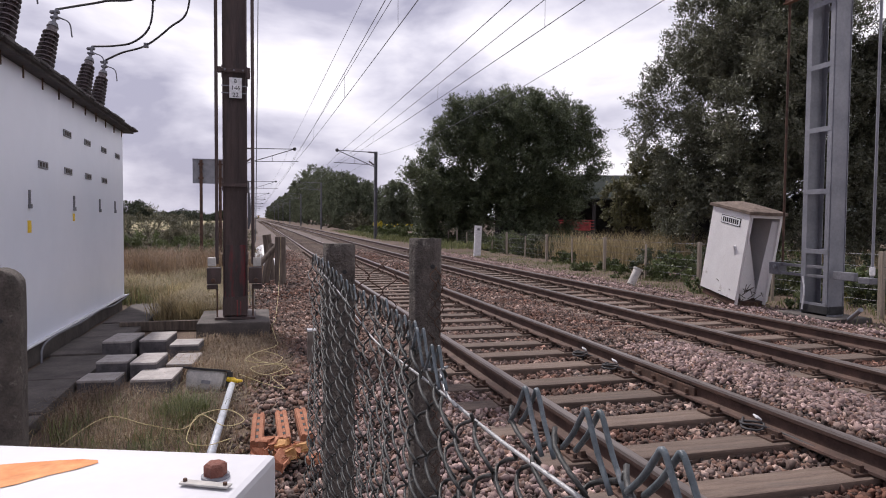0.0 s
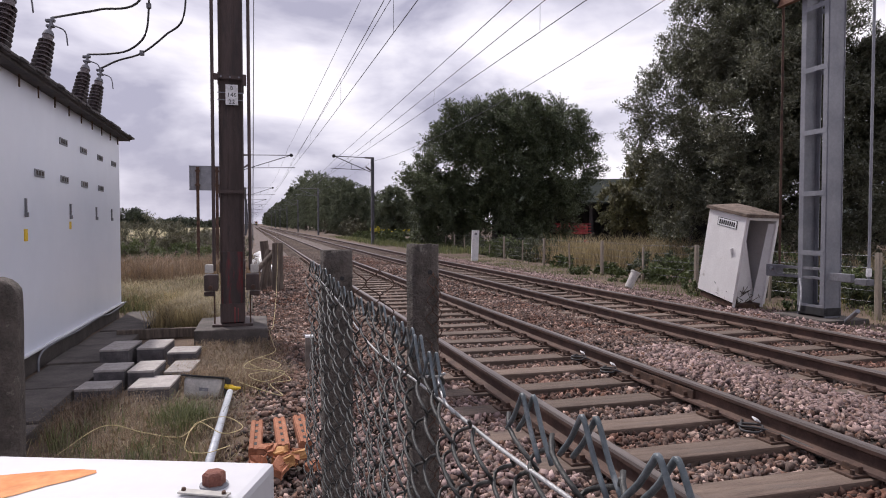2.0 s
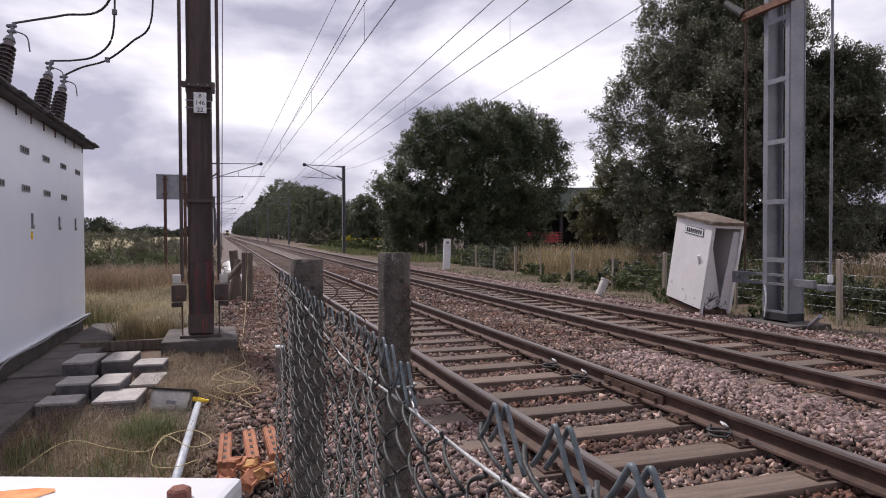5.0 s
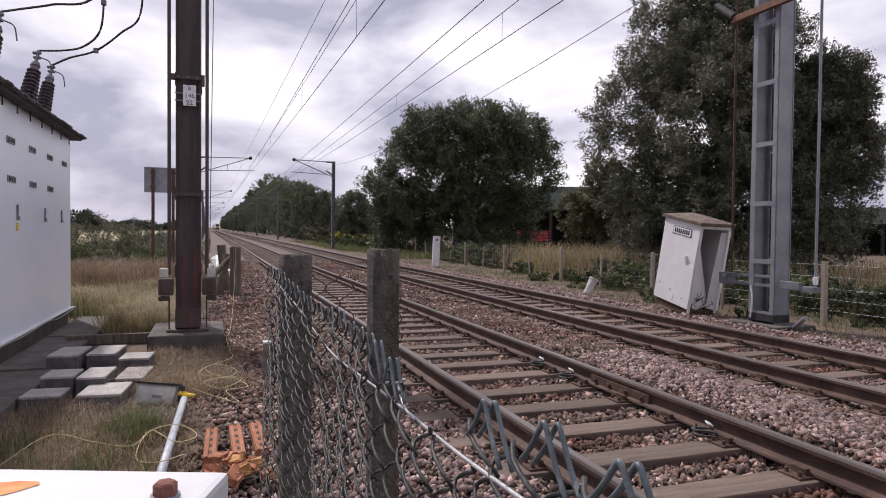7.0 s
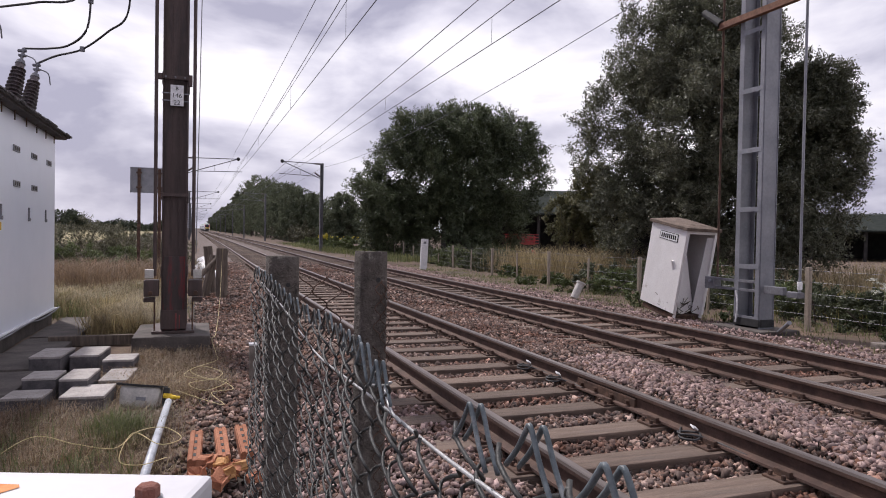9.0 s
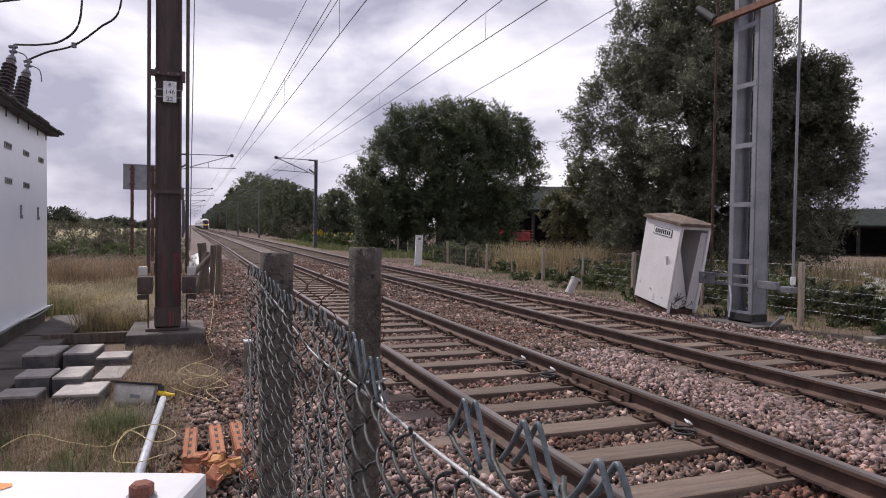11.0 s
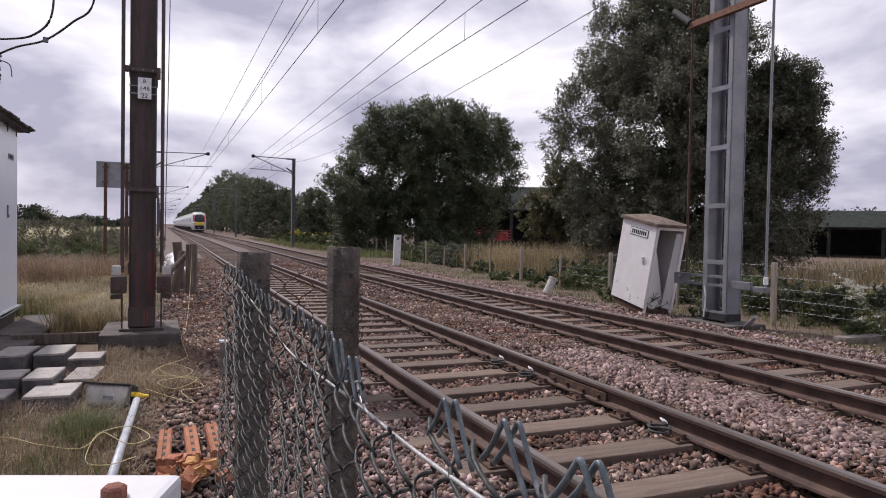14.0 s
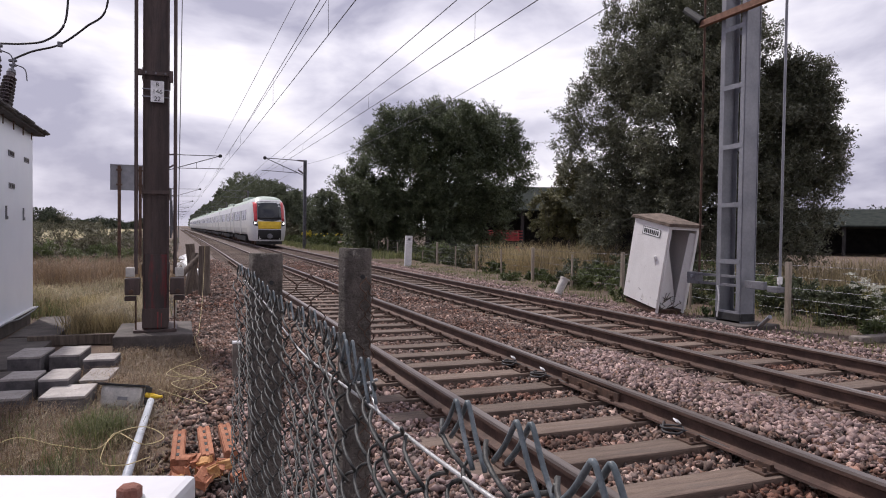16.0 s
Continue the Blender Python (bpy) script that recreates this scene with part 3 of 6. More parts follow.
grid = [[bm.verts.new((x, y, (ground_height(x, y) if abs(x) < 60 and -20 < y < 120 else -0.3) + float(rise(y)))) for x in edges_x] for y in edges_y]
for r0, r1 in zip(grid, grid[1:]):
    for k in range(len(r0) - 1):
        bm.faces.new((r0[k], r0[k + 1], r1[k + 1], r1[k]))
ground = part("ground", bm, M["ground"], smooth=True)
tagged(ground, "rough grass and bare earth beside the railway", "ground", kind="structure")

bm = bmesh.new()
strips = [[bm.verts.new((x, y, -0.1 + float(rise(y)))) for y in (60, 120, 200, 420)] for x in (-230, -12)]
for q in range(3):
    bm.faces.new((strips[0][q], strips[1][q], strips[1][q + 1], strips[0][q + 1]))
tagged(part("stubble_field", bm, M["field"]), "pale harvested field beyond the hedges", "field", kind="structure")

TRACKS = (2.805, 6.21)
GAUGE = 0.7525
RAIL_TOP = 0.17


def bend(y):
    """The line swings gently to the left beyond the near masts."""
    return -0.0125 * 0.5 * (np.sqrt((y - 55.0) ** 2 + 20.0 ** 2) + (y - 55.0)) + 0.02


def bed_height(x, y):
    """Top of the ballast: level between the sleepers, a shoulder, then a slope to the cess."""
    left = np.clip((x + 0.5) / 1.5, 0, 1)
    right = np.clip((9.2 - x) / 1.5, 0, 1)
    edge = np.minimum(left, right)
    lane = np.exp(-((x - 4.5) / 0.55) ** 2) * 0.05
    four = np.maximum(np.exp(-((x - 2.8) / 1.05) ** 6), np.exp(-((x - 6.2) / 1.05) ** 6)) * 0.035
    return -0.16 + edge * 0.135 + lane - four + 0.012 * np.sin(x * 5.1 + y * 3.3) * np.sin(y * 4.7 - x * 2.1)


xs = np.linspace(-0.7, 9.2, 62)
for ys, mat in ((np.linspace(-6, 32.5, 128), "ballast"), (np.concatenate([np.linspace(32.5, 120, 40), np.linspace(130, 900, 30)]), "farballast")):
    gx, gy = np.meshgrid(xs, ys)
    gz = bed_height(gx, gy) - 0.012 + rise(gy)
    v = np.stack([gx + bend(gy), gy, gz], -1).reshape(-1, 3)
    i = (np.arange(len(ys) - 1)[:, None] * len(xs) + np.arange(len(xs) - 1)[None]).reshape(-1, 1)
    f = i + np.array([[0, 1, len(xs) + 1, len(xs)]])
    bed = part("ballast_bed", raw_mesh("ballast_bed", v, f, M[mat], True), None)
    tagged(bed, "dirty crushed stone bed under both railway tracks", "ballast", kind="structure")

# loose stones, each a jagged broken chunk
CHUNK_V = np.array([(x, y, z) for x in (-1, 1) for y in (-1, 1) for z in (-1, 1)]) * 0.62
CHUNK_F = np.array([(0, 1, 3), (0, 3, 2), (4, 6, 7), (4, 7, 5), (0, 4, 5), (0, 5, 1), (2, 3, 7), (2, 7, 6), (0, 2, 6), (0, 6, 4), (1, 5, 7), (1, 7, 3)])


OCTA_V = np.array([(1, 0, 0), (-1, 0, 0), (0, 1, 0), (0, -1, 0), (0, 0, 1), (0, 0, -1)]) * 0.9
OCTA_F = np.array([(0, 2, 4), (2, 1, 4), (1, 3, 4), (3, 0, 4), (2, 0, 5), (1, 2, 5), (3, 1, 5), (0, 3, 5)])


def stones(name, xy, size, mat, label, sink=0.25, lift=0.0, form=(CHUNK_V, CHUNK_F)):
    n, corners = len(xy), len(form[0])
    s = size * (0.55 + 0.75 * rng.random(n))
    axes = rng.normal(size=(n, 3, 3))
    q, _ = np.linalg.qr(axes)
    shape = (form[0][None] + rng.uniform(-0.46, 0.46, size=(n, corners, 3))) * (0.52 + 0.95 * rng.random((n, 1, 3)))
    v = np.einsum("nij,nkj->nki", q, shape) * s[:, None, None] * 0.5
    z = rise(xy[:, 1]) + bed_height(xy[:, 0], xy[:, 1]) + s * (0.5 - sink) * 0.6 + lift
    v += np.column_stack([xy, z])[:, None, :]
    f = (np.arange(n) * corners)[:, None, None] + form[1][None]
    ob = part(name, raw_mesh(name, v.reshape(-1, 3), f.reshape(-1, 3), mat), None)
    return tagged(ob, label, "ballast", kind="stuff")


SPACING, FIRST = 0.64, (-0.08, 0.2)


def off_sleepers(xy, keep=0.12):
    """Leaves nearly all stones out of the tops of the sleepers."""
    ok = np.ones(len(xy), bool)
    for centre, first in zip(TRACKS, FIRST):
        gap = np.abs((xy[:, 1] - first + SPACING / 2) % SPACING - SPACING / 2)
        ok &= ~((np.abs(xy[:, 0] - centre) < 1.22) & (gap < 0.100)) | (rng.random(len(xy)) < keep * 0.75)
    return xy[ok]


near = off_sleepers(np.concatenate([patch(-0.25, 8.9, 1.4, 8.0, 52000), patch(-0.25, 8.9, 8.0, 13.0, 34000)]))
near = near[(near[:, 0] > 0.25) | (rng.random(len(near)) < 0.55 + near[:, 0])]
stones("ballast_stones", near, 0.045, M["stone"], "dirty brown and grey crushed ballast stones")
pale = np.concatenate([patch(4.1, 5.1, 2.2, 7.0, 2600), patch(0.35, 1.9, 1.2, 6.0, 2200), patch(7.4, 8.5, 2.0, 30.0, 3600)])
pale = off_sleepers(pale)
stones("clean_ballast_stones", pale, 0.047, M["stone_clean"], "paler pinkish ballast stones lying loose on the bed", lift=0.012)
stones("ballast_stones", off_sleepers(patch(-0.1, 8.8, 13.0, 34.0, 40000)), 0.066, M["stone"], "dirty brown and grey crushed ballast stones", form=(OCTA_V, OCTA_F))

edge = patch(8.5, 9.9, 4.0, 34.0, 9000)
stones("clean_ballast_stones", edge[rng.random(len(edge)) < (10.0 - edge[:, 0]) / 1.3], 0.06, M["stone_clean"], "scattered pale stones at the edge of the far track", lift=0.035, form=(OCTA_V, OCTA_F))


# ---- railway tracks ----
RAIL_PROFILE = [(-0.035, 0.142), (-0.028, 0.157), (0.028, 0.157), (0.035, 0.142), (0.034, 0.118), (0.012, 0.106), (0.010, 0.032),
                (0.065, 0.016), (0.068, 0.0), (-0.068, 0.0), (-0.065, 0.016), (-0.010, 0.032), (-0.012, 0.106), (-0.034, 0.118)]
RAIL_MATS = [1, 1, 1, 0, 0, 0, 0, 0, 0, 0, 0, 0, 0, 0]
sleeper_mesh = finish(box(bmesh.new(), (0, 0, -0.07), (2.52, 0.245, 0.14), 0.014), "sleeper", M["sleeper"])


def chair_mesh():
    bm = boxes(((0, 0, 0.008), (0.36, 0.17, 0.018), 0.004), ((-0.09, 0, 0.035), (0.035, 0.12, 0.05), 0.006), ((0.09, 0, 0.035), (0.035, 0.12, 0.05), 0.006))
    for x in (-0.145, 0.145):
        for y in (-0.05, 0.05):
            rod(bm, (x, y, 0.01), (x, y, 0.045), 0.014, 0.014, 6)
    return finish(bm, "rail_chair", M["rust"])


chairs = chair_mesh()
for number, centre in enumerate(TRACKS):
    track = thing("railway_track", "standard gauge railway track, rusty rails on weathered timber sleepers" if not number else
                  "far railway track with rusty rails on stained timber sleepers", "railway track", "railway tracks", "structure", pose(centre, 0, 0))
    for side in (-1, 1):
        bm = bmesh.new()
        for y0, y1 in ((-6, 30), (30, 50), (50, 70), (70, 100), (100, 150), (150, 250), (250, 500), (500, 900)):
            extrude_profile(bm, [(x + side * GAUGE, z + 0.013) for x, z in RAIL_PROFILE], y0, y1, RAIL_MATS)
        for q in bm.verts:
            q.co.x += bend(q.co.y)
            q.co.z += rise(q.co.y)
        part("rail", bm, [M["rail"], M["railtop"]], track, "rusty steel rail with a worn head")
    first = FIRST[number]
    for k in range(-4, 142):
        y = first + k * SPACING
        s = part("sleeper", sleeper_mesh, None, track)
        s.matrix_basis = pose(random.uniform(-0.02, 0.02) + bend(y), y + random.uniform(-0.02, 0.02), random.uniform(-0.006, 0.004) + rise(y), 0, 0, random.uniform(-0.7, 0.7))
        if k < 50:
            for side in (-1, 1):
                c = part("rail_chair", chairs, None, track)
                c.matrix_basis = pose(side * GAUGE + bend(y), y, rise(y))
    bm = bmesh.new()
    for k in range(142, 420):
        box(bm, (bend(first + k * SPACING), first + k * SPACING, -0.05 + rise(first + k * SPACING)), (2.5, 0.25, 0.1))
    tagged(part("far_sleepers", bm, M["sleeper"], track), kind="stuff")
    # fishplated joint in the right-hand rail
    if not number:
        for face in (-1, 1):
            bm = box(bmesh.new(), (GAUGE + face * 0.028, 5.17, 0.083), (0.03, 0.92, 0.085), 0.008)
            plate = part("fishplate", bm, M["rust"], track, "rusty bolted rail joint plate")
            for q in (-0.36, -0.13, 0.13, 0.36):
                part("bolt", rods(((GAUGE + face * 0.04, 5.17 + q, 0.083), (GAUGE + face * 0.075, 5.17 + q, 0.083), 0.022, 0.022, 6)), M["rust"], plate)


for y in (3.95, 5.95, 6.6):
    loop = thing("bond_cable", "looped rail bond cable with a white tag", "cable", "rail bond cables", at=pose(3.40, y, 0.02))
    pts = [(0.10, 0.16, 0.03), (0.0, 0.05, 0.045), (-0.08, -0.05, 0.03), (0.0, -0.13, 0.03), (0.09, -0.05, 0.05), (0.0, 0.06, 0.04), (-0.06, -0.03, 0.05), (0.02, -0.10, 0.05), (0.1, -0.2, 0.03), (0.11, -0.5, 0.02)]
    part("loop", tube(bmesh.new(), smooth_line(pts, 6), 0.009, 6), M["cable"], loop, smooth=True)
    part("tag", boxes(((0.07, -0.02, 0.085), (0.05, 0.05, 0.012), 0.003, pose(0, 0, 0, 20, 25, 0))), M["plastic"], loop, "white plastic tag")
for k, (w, h) in enumerate(((0.012, 0.05), (0.04, 0.05), (0.035, 0.045), (0.04, 0.05), (0.03, 0.045), (0.012, 0.07))):
    mark = part("chalk_mark", boxes(((TRACKS[1] - GAUGE - 0.0125, 4.45 - k * 0.075, 0.085), (0.004, w, h))), M["slab"])
    tagged(mark, "white chalk mark on the web of a rail", "mark", "chalk marks")

# ---- the white substation hut ----
def hut():
    h = thing("substation_hut", "white painted metal railway substation hut on a dark plinth", "hut", at=pose(-2.4, 0, 0))
    y0, y1, top = 3.5, 13.05, 3.08
    part("wall", boxes(((-2.0, (y0 + y1) / 2, (top + 0.13) / 2), (4.0, y1 - y0, top - 0.13), 0.006)), M["white"], h, "white painted sheet metal wall")
    part("plinth", boxes(((-2.0, (y0 + y1) / 2, -0.11), (3.94, y1 - y0 - 0.06, 0.5), 0.01)), M["plinth"], h, "dark damp concrete plinth")
    part("drip_rail", boxes(((0.022, (y0 + y1) / 2, 0.135), (0.05, y1 - y0 + 0.04, 0.018), 0.004)), M["whitecab"], h, "white drip rail at the foot of the wall")
    bm = boxes(((-1.99, (y0 + y1) / 2, top + 0.055), (4.36, y1 - y0 + 0.50, 0.045), 0.01), ((-1.99, (y0 + y1) / 2, top + 0.018), (4.28, y1 - y0 + 0.4, 0.034), 0.006))
    for k in range(40):
        y = y0 - 0.25 + k * (y1 - y0 + 0.5) / 40
        box(bm, (0.185 + random.uniform(-0.01, 0.02), y + 0.12, top + 0.06 + random.uniform(-0.008, 0.010)), (0.05, 0.23, 0.03), 0.008)
    part("roof", bm, M["roof"], h, "weathered dark roof slab with ragged edge")
    for k in range(13):
        y = y1 - 0.35 - k * 0.62
        part("eave_bolt", rods(((0.05, y, top + 0.01), (0.05, y, top - 0.13), 0.009, 0.009, 6)), M["rust"], h)
    for k in range(4):
        for row, z, shift in ((0, 2.60, 0.0), (1, 2.12, -1.0)):
            bm = box(bmesh.new(), (0.006, 12.55 - k * 1.02 + shift, z), (0.012, 0.34, 0.085), 0.003)
            vent = part("vent", bm, M["steel"], h, "small grey louvred vent")
            for j in range(3):
                part("slot", boxes(((0.014, 12.55 - k * 1.02 + shift - 0.10 + j * 0.10, z), (0.006, 0.05, 0.05))), M["plinth"], vent)
    for y, big in ((12.3, 0), (11.2, 0), (9.75, 0.0), (8.0, 1)):
        s = part("door_handle", boxes(((0.010, y, 1.74), (0.020, 0.035, 0.15), 0.004), ((0.016, y, 1.64), (0.03, 0.05, 0.05), 0.004)), M["darksteel"], h, "slim grey door handle")
        if big:
            part("warning_sticker", boxes(((0.004, y, 1.42), (0.008, 0.10, 0.13))), M["yellow"], h, "yellow warning sticker")
        elif y < 10:
            part("warning_sticker", boxes(((0.004, y, 1.53), (0.008, 0.07, 0.10))), M["yellow"], h, "yellow warning sticker")
    part("conduit", tube(bmesh.new(), smooth_line([(0.08, 13.0, 0.15), (0.10, 12.4, 0.13), (0.07, 11.7, 0.10), (0.09, 10.9, 0.15), (0.07, 9.8, 0.12), (0.09, 8.2, 0.13), (0.12, 7.9, -0.1)]), 0.012), M["darksteel"], h, "pale cable conduit along the plinth", True)
    return h


hut()


def bushing(base, top, scale=1.0):
    b = thing("roof_insulator", "brown ribbed porcelain bushing on the hut roof", "insulator", "roof insulators")
    a, t = Vector(base), Vector(top)
    d = (t - a)
    q = d.to_track_quat("Z", "Y").to_matrix().to_4x4()
    L = d.length
    profile = [(0.0, -0.16), (0.075, -0.16)]
    for k in range(12):
        z = 0.01 + k * L * 0.70 / 12
        profile += [(0.056, z), (0.060, z + 0.010), (0.138 - k * 0.004, z - 0.006), (0.138 - k * 0.004, z + 0.004), (0.062, z + 0.026)]
    profile += [(0.06, L * 0.74), (0.0, L * 0.74)]
    bm = bmesh.new()
    rings = [[bm.verts.new((r * math.cos(2 * math.pi * q / 18), r * math.sin(2 * math.pi * q / 18), z)) for q in range(18)] for r, z in profile[1:-1]]
    for r0, r1 in zip(rings, rings[1:]):
        for w in range(18):
            bm.faces.new((r0[w], r0[(w + 1) % 18], r1[(w + 1) % 18], r1[w]))
    bm.faces.new(rings[0][::-1])
    bm.faces.new(rings[-1])
    ob = part("ribbed_body", bm, M["porcelain"], b, "brown glazed ribbed porcelain")
    ob.matrix_basis = Matrix.Translation(a) @ q
    bm = rods(((0, 0, L * 0.74), (0, 0, L * 0.80), 0.07, 0.05, 12), ((0, 0, L * 0.80), (0, 0, L), 0.022, 0.022, 8))
    box(bm, (0, 0, L * 0.88), (0.10, 0.05, 0.03), 0.005)
    box(bm, (0.02, 0, L * 0.96), (0.12, 0.04, 0.035), 0.005)
    ob = part("terminal", bm, M["darksteel"], b, "metal cable terminal")
    ob.matrix_basis = Matrix.Translation(a) @ q
    horn = smooth_line([t + Vector((0.02, 0, -0.10)), t + Vector((0.14, 0, -0.16)), t + Vector((0.17, 0, -0.34))], 4)
    part("arcing_horn", tube(bmesh.new(), horn, 0.009, 6), M["darksteel"], b)
    return t


tops = []
for y in (6.0, 7.85, 9.20, 11.05, 11.95):
    tops.append(bushing((-2.62, y, 3.20), (-2.50, y + 0.32, 4.18)))


def cable(name, pts, r, label, mat="cable"):
    ob = part(name, tube(bmesh.new(), smooth_line(pts, 8), r, 6), M[mat], None, smooth=True)
    return tagged(ob, label, "cable", "hut feeder cables")


cable("feeder_cable", [tops[2], (-2.3, 9.7, 4.30), (-2.0, 9.8, 4.42), (-1.5, 9.8, 4.6), (-1.2, 9.8, 5.6)], 0.016, "black feeder cable rising from a roof bushing")
cable("feeder_cable", [tops[3], (-2.2, 11.4, 4.22), (-1.9, 11.3, 4.28), (-1.66, 11.2, 4.5), (-1.6, 11.2, 4.95), (-1.6, 11.2, 5.6)], 0.016, "black feeder cable rising from a roof bushing")
cable("feeder_cable", [tops[4], (-2.2, 12.0, 4.26), (-1.80, 11.8, 4.36), (-1.4, 11.5, 4.60), (-1.10, 11.3, 4.88), (-1.06, 11.3, 5.9)], 0.016, "black feeder cable rising from a roof bushing")
for x, y, z in ((-1.6, 11.2, 4.95), (-1.80, 11.8, 4.36)):
    tagged(part("cable_clamp", boxes(((x, y, z), (0.07, 0.06, 0.08), 0.01)), M["darksteel"]), "grey bolted clamp on a feeder cable", "clamp", "cable clamps")
# flat paving edge and kerb beside the hut
bm = bmesh.new()
for k in range(7):
    box(bm, (-1.98 + random.uniform(-0.02, 0.02), 5.2 + k * 1.22, -0.10 + 0.01 * (k % 2)), (0.62, 1.16, 0.12), 0.012)
tagged(part("concrete_path", bm, M["plinth"]), "dark worn concrete path slabs along the hut", "path", kind="structure")
tagged(part("timber_edging", boxes(((-1.42, 10.35, -0.05), (1.1, 0.09, 0.14), 0.01)), M["wood"]), "weathered timber edging board", "edging", kind="structure")


# ---- big masts of the portal ----
def plinth_block(x, y, sx, sy, top, label):
    bm = box(bmesh.new(), (x, y, top / 2 - 0.15), (sx, sy, top + 0.3), 0.02)
    return tagged(part("mast_foundation", bm, M["plinth"]), label, "foundation", "mast foundations")


plinth_block(-0.36, 10.0, 0.96, 1.35, 0.115, "worn concrete foundation block under the brown mast")
plinth_block(9.45, 9.25, 0.9, 1.2, -0.05, "flat concrete foundation under the grey mast")


def channel(x, y, z0, z1, width, toe, thick=0.014, lip=0.07):
    """A rolled channel: web across x at y, with toes pointing along y."""
    w, k = width / 2, thick
    outline = [(x - w, y - toe * k / 2), (x + w, y - toe * k / 2), (x + w, y + toe * lip), (x + w - k, y + toe * lip), (x + w - k, y + toe * k / 2),
               (x - w + k, y + toe * k / 2), (x - w + k, y + toe * lip), (x - w, y + toe * lip)]
    bm = bmesh.new()
    low, high = ([bm.verts.new((px, py, z)) for px, py in outline] for z in (z0, z1))
    for q in range(8):
        bm.faces.new((low[q], low[(q + 1) % 8], high[(q + 1) % 8], high[q]))
    for quad in ((0, 1, 4, 5), (1, 2, 3, 4), (0, 5, 6, 7)):
        bm.faces.new([low[q] for q in quad][::-1])
        bm.faces.new([high[q] for q in quad])
    bmesh.ops.recalc_face_normals(bm, faces=bm.faces)
    return bm


def brown_mast():
    m = thing("electrification_mast", "tall brown painted steel mast with a small number plate", "mast", "portal masts")
    x, y = -0.35, 9.72
    part("channel", channel(x, y, 0.15, 7.2, 0.315, -1), M["mast"], m, "brown painted steel channel")
    part("channel", channel(x, y + 0.58, 0.15, 7.2, 0.315, 1), M["mast"], m, "brown painted steel channel")
    for cx in (-0.045, 0.045):
        part("web_rib", boxes(((x + cx, y - 0.012, 3.7), (0.014, 0.016, 6.9))), M["mast"], m)
    for z in (0.95, 2.0, 3.58, 5.1, 6.4):
        for sx in (-1, 1):
            part("batten", boxes(((x + sx * 0.164, y + 0.29, z), (0.012, 0.64, 0.16), 0.003)), M["mast"], m)
    part("strap", boxes(((x, y - 0.078, 2.0), (0.34, 0.012, 0.05), 0.003)), M["mast"], m)
    clamp = part("clamp_band", boxes(((x, y - 0.09, 3.58), (0.40, 0.03, 0.055), 0.006), ((x - 0.19, y - 0.09, 3.58), (0.05, 0.07, 0.08), 0.01), ((x + 0.19, y - 0.09, 3.55), (0.05, 0.07, 0.15), 0.01)), M["mast"], m, "bolted clamp band")
    for k in (-0.12, 0, 0.12):
        part("bolt", rods(((x + k, y - 0.10, 3.58), (x + k, y - 0.125, 3.58), 0.014, 0.014, 6)), M["darksteel"], clamp)
    for z in (3.37, 3.27):
        part("banding", boxes(((x, y - 0.080, z), (0.34, 0.006, 0.014))), M["steel"], m)
    plate = part("number_plate", boxes(((x + 0.02, y - 0.094, 3.34), (0.165, 0.012, 0.28), 0.003)), M["plastic"], m, "white structure number plate")
    for text, z, s in (("B", 3.43, 0.07), ("146", 3.335, 0.085), ("22", 3.24, 0.085)):
        words("lettering", text, s, M["ink"], plate, pose(x + 0.02, y - 0.1015, z, 90, 0, 0))
    part("base_plate", boxes(((x, y + 0.29, 0.135), (0.54, 0.86, 0.035), 0.006), ((x, y - 0.07, 0.30), (0.33, 0.02, 0.26), 0.004)), M["mast"], m)
    # red oxide runs on the lower part
    part("stained_skirt", boxes(((x, y - 0.026, 0.66), (0.28, 0.012, 1.0), 0.003)), M["redstain"], m, "lower mast with runs of red paint")
    for cx, z1, w in ((0.03, 0.40, 0.018), (0.075, 0.36, 0.012)):
        part("paint_run", boxes(((x + cx, y - 0.082, 0.27), (w, 0.004, z1 - 0.17))), M["redpaint"], m, "run of red oxide paint")
    # operating rods and boxes on both sides
    for sx, rx in ((-1, -0.585), (1, -0.105)):
        part("operating_rod", rods(((rx, y - 0.12, 0.9), (rx, y - 0.12, 7.0), 0.024, 0.024, 10)), M["mast"], m, "brown operating rod")
        handle = part("operating_box", boxes(((x + sx * 0.275, y - 0.12, 0.74), (0.18, 0.22, 0.22), 0.015), ((x + sx * 0.30, y - 0.10, 0.58), (0.14, 0.14, 0.06), 0.01)), M["mast"], m, "dark iron switch operating box")
        part("box_lid", boxes(((x + sx * 0.30, y - 0.14, 0.93), (0.11, 0.12, 0.12), 0.012)), M["lampbody"], handle, "grey metal lid")
        part("lever", rods(((x + sx * 0.28, y - 0.22, 0.68), (x + sx * 0.28, y - 0.30, 0.68), 0.03, 0.03, 10), ((x + sx * 0.24, y - 0.05, 0.15), (x + sx * 0.24, y - 0.05, 0.6), 0.012, 0.012, 6)), M["rust"], handle)
    part("guide_bracket", boxes(((x, y - 0.11, 5.0), (0.6, 0.03, 0.05), 0.004)), M["mast"], m)
    return m


brown_mast()


